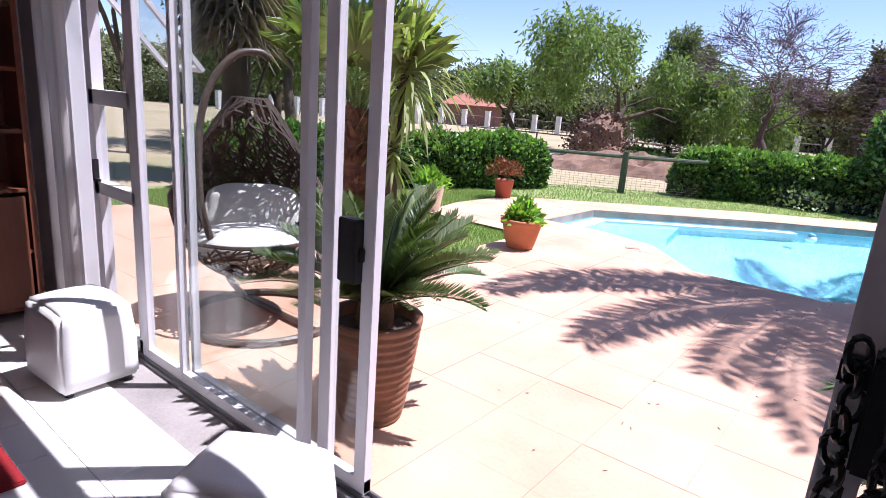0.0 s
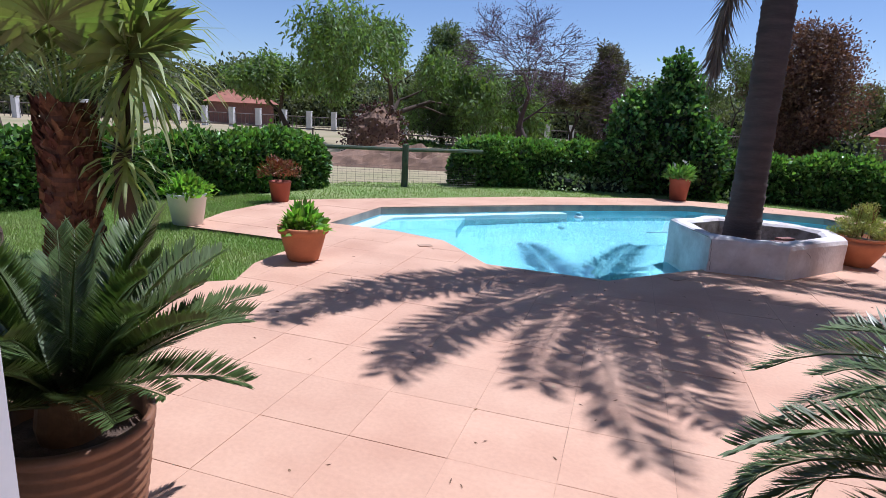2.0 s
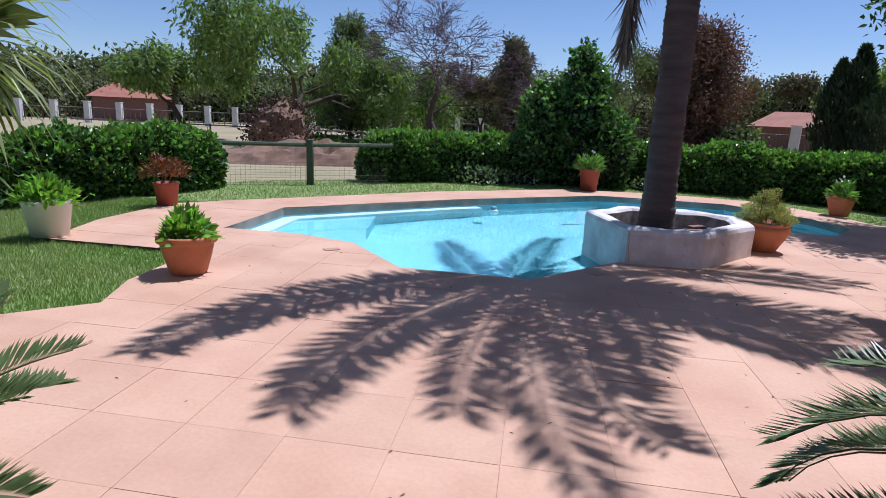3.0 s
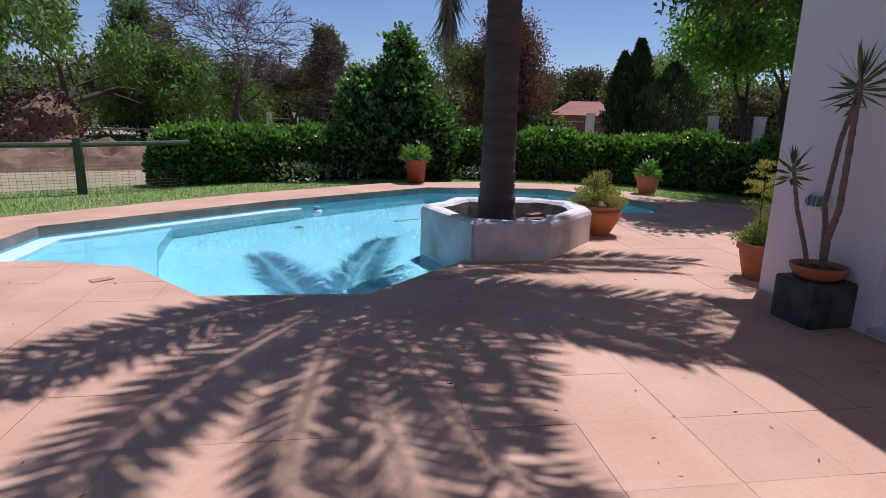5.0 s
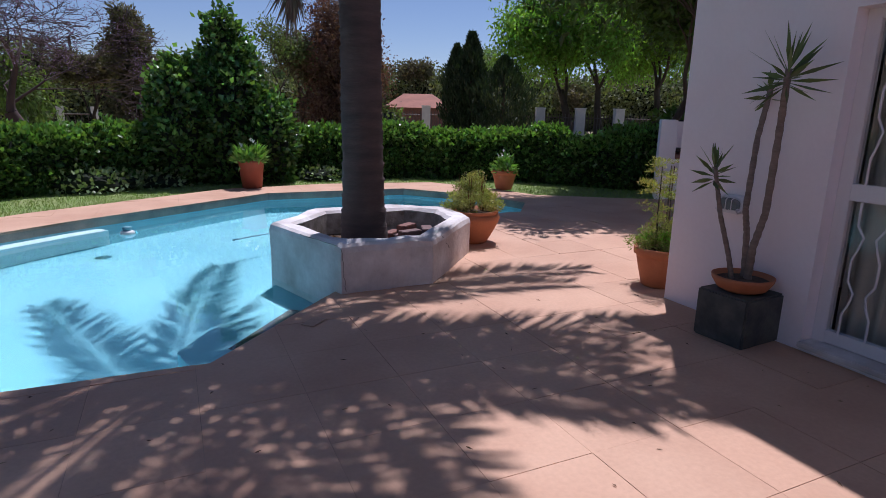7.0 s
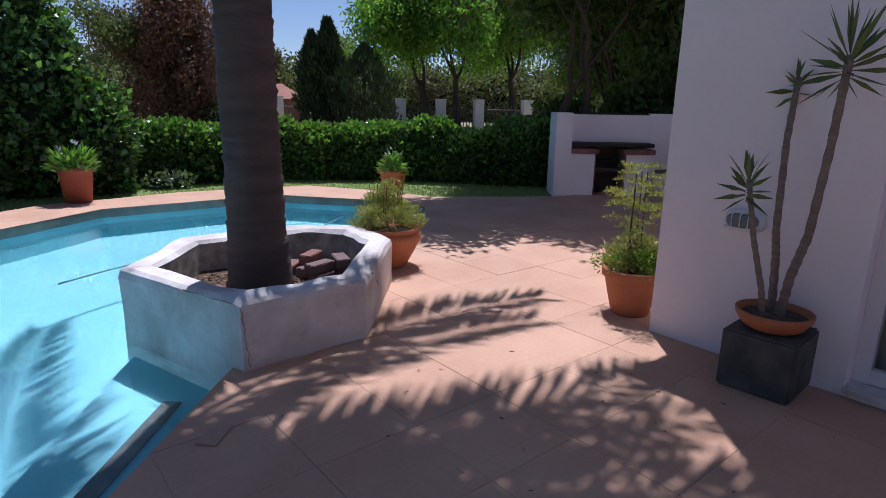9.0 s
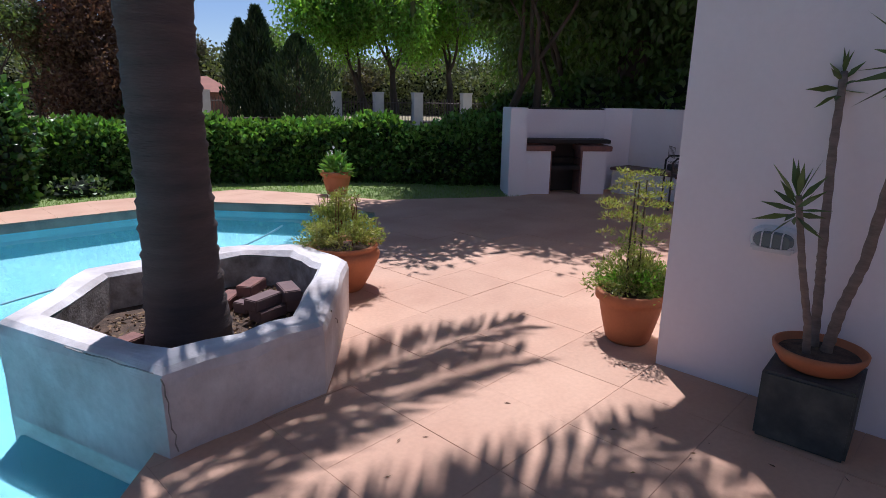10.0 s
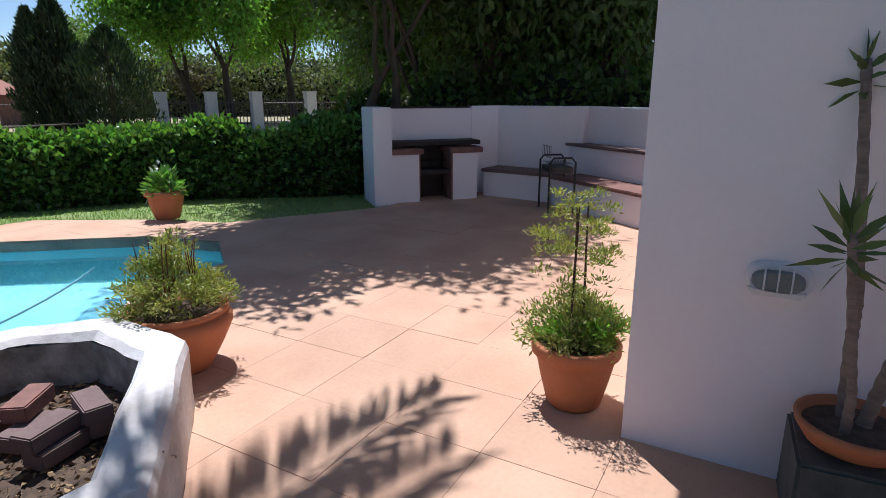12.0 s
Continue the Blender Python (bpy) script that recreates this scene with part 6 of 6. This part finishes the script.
# ---- pool things, drain covers, grass ----
def pool_things():
    fl = thing("pool_floater", (-1.06, 11.15, -0.135), "small white and blue floating pool dispenser", "pool floater")
    part("float", lathe([(0.05, -0.02), (0.085, 0.0), (0.085, 0.03), (0.05, 0.05)], 20), "whitepot", fl, smooth=True)
    part("cap", lathe([(0.05, 0.05), (0.055, 0.09), (0.03, 0.1)], 16), "hose", fl, smooth=True)
    bm = bmesh.new()
    pts = []
    for k in range(60):
        u = k / 59
        pts.append((0.1 + 3.4 * u + 0.25 * math.sin(u * 7), 9.9 + 1.9 * u + 0.5 * math.sin(u * 5 + 1), -0.128))
    tube(bm, pts, 0.012, 8)
    tagged(obj("pool_hose", bm, "hose", True), "pale blue pool cleaner hose floating on the water", "hose")
    for x, y, a in ((-2.55, 7.0, 38), (0.32, 6.9, 45)):
        c = obj("drain_cover", boxes((-0.085, 0.085, -0.05, 0.05, 0, 0.006), bevel=0.002), "joint")
        c.matrix_basis = pose(x, y, 0.001, 0, 0, a)
        tagged(c, "small weathered drain cover set in the paving", "drain cover")
    s = tagged(obj("pool_step_mat", boxes((-0.055, 0.055, -0.42, 0.42, 0, 0.012), bevel=0.004), "slate"), "grey step tread under the water beside the planter", "step tread")
    s.matrix_basis = pose(0.08, 7.42, -0.318, 0, 0, -40)
    part_shelf = prism([(-0.37, 6.50), (0.60, 7.54), (0.66, 8.2), (0.30, 8.5), (-0.55, 7.2)], -1.2, -0.32)
    tagged(obj("pool_seat", part_shelf, "poolshell"), "pale blue underwater seat beside the planter", "pool seat", kind="structure")


pool_things()


def grass():
    rng = np.random.default_rng(8)
    xy = np.concatenate([rng.uniform((-9.2, 3.0), (-3.5, 9.5), (150000, 2)), rng.uniform((-6.5, 9.0), (8.6, 16.2), (90000, 2))])

    def many_inside(p, loop):
        odd = np.zeros(len(p), bool)
        for (x0, y0), (x1, y1) in zip(loop, loop[1:] + loop[:1]):
            if y0 != y1:
                odd ^= ((y0 > p[:, 1]) != (y1 > p[:, 1])) & (p[:, 0] < (x1 - x0) * (p[:, 1] - y0) / (y1 - y0) + x0)
        return odd
    xy = xy[many_inside(xy, LAWN) & ~many_inside(xy, DECK)]
    n = len(xy)
    h = rng.uniform(0.025, 0.06, n)
    a = rng.uniform(0, math.tau, n)
    w = 0.0045
    b = np.c_[xy, np.full(n, -0.045)]
    s = np.c_[np.cos(a) * w, np.sin(a) * w, np.zeros(n)]
    tip = b + np.c_[rng.normal(size=(n, 2)) * 0.018, h]
    v = np.stack([b - s, b + s, tip], 1).reshape(-1, 3)
    g = raw_mesh("grass", v, np.arange(3 * n).reshape(-1, 3), "grass")
    tagged(g, "short green lawn grass with dry patches", "grass", kind="stuff")
    # small leaves and twigs blown onto the paving
    xy = rng.uniform((-3.4, 2.0), (3.0, 7.0), (150, 2))
    xy = xy[many_inside(xy, DECK) & ~many_inside(xy, POOL)]
    tagged(leaves("fallen_leaves", np.c_[xy, np.full(len(xy), 0.003)], np.c_[rng.normal(size=(len(xy), 2)), np.full(len(xy), 0.05)], 0.035, 0.008, "litter"), "few dry leaf bits lying on the paving", "leaf litter", kind="stuff")


grass()


# ---- paving, in slabs ----
def paving():
    deck = thing("paving", (0, 0, 0), "salmon-painted concrete paving slabs round the pool", "paving", kind="structure")
    part("bed", filled(DECK, [POOL], -0.003), "joint", deck)
    part("edge", prism_sides(DECK, -0.10, -0.004), "coping", deck)
    pitch, gap, ox, oy = 0.51, 0.0013, 0.06, 0.29
    bm = filled(DECK, [POOL], 0.0)
    for axis, lo, hi, o in ((0, -8.1, 10.0, ox), (1, 1.2, 14.5, oy)):
        k0, k1 = math.floor((lo - o) / pitch), math.ceil((hi - o) / pitch)
        for k in range(k0, k1 + 1):
            for s in (-gap, gap):
                co, no = [0, 0, 0], [0, 0, 0]
                co[axis], no[axis] = o + k * pitch + s, 1
                bmesh.ops.bisect_plane(bm, geom=bm.verts[:] + bm.edges[:] + bm.faces[:], plane_co=co, plane_no=no, dist=1e-5)
    cells = {}
    for f in bm.faces:
        c = f.calc_center_median()
        u, v = (c.x - ox) / pitch, (c.y - oy) / pitch
        if min(u % 1, 1 - u % 1) * pitch < gap or min(v % 1, 1 - v % 1) * pitch < gap:
            continue
        cells.setdefault((math.floor(u), math.floor(v)), []).append([(q.co.x, q.co.y) for q in f.verts])
    bm.free()
    rng = random.Random(9)
    rest_v, rest_f = [], []
    order = sorted(cells, key=lambda c: abs((c[0] + 0.5) * pitch + ox - 0.6) + abs((c[1] + 0.5) * pitch + oy - 5.0))
    for i, key in enumerate(order):
        cx, cy = ox + (key[0] + 0.5) * pitch, oy + (key[1] + 0.5) * pitch
        lift = rng.uniform(-0.0015, 0.0012)
        v, f, seen, edges = [], [], {}, {}
        for poly in cells[key]:
            ids = []
            for x, y in poly:
                q = (round(x, 4), round(y, 4))
                if q not in seen:
                    seen[q] = len(v)
                    v.append((x - cx, y - cy, lift))
                ids.append(seen[q])
            ids = [a for k, a in enumerate(ids) if a != ids[k - 1]]
            if len(ids) < 3:
                continue
            f.append(ids)
            for a, b in zip(ids, ids[1:] + ids[:1]):
                edges[(a, b)] = True
        n = len(v)
        v += [(x, y, -0.03) for x, y, _ in v]
        f += [[b, a, a + n, b + n] for a, b in edges if (b, a) not in edges]
        if i < 300:
            me = bpy.data.meshes.new("slab")
            me.from_pydata(v, [], f)
            me.materials.append(M["slab"])
            ob = new("slab", me)
            ob.parent = deck
            ob.matrix_basis = pose(cx, cy, 0)
        else:
            k = len(rest_v)
            rest_v += [(x + cx, y + cy, z) for x, y, z in v]
            rest_f += [[a + k for a in q] for q in f]
    me = bpy.data.meshes.new("further_slabs")
    me.from_pydata(rest_v, [], rest_f)
    me.materials.append(M["slab"])
    ob = new("further_slabs", me)
    ob.parent = deck
    tagged(ob, kind="stuff")


def prism_sides(loop, z0, z1):
    bm = bmesh.new()
    a = [bm.verts.new((x, y, z1)) for x, y in loop]
    b = [bm.verts.new((x, y, z0)) for x, y in loop]
    for i in range(len(loop)):
        j = (i + 1) % len(loop)
        bm.faces.new((a[i], b[i], b[j], a[j]))
    bmesh.ops.recalc_face_normals(bm, faces=bm.faces[:])
    return bm


paving()
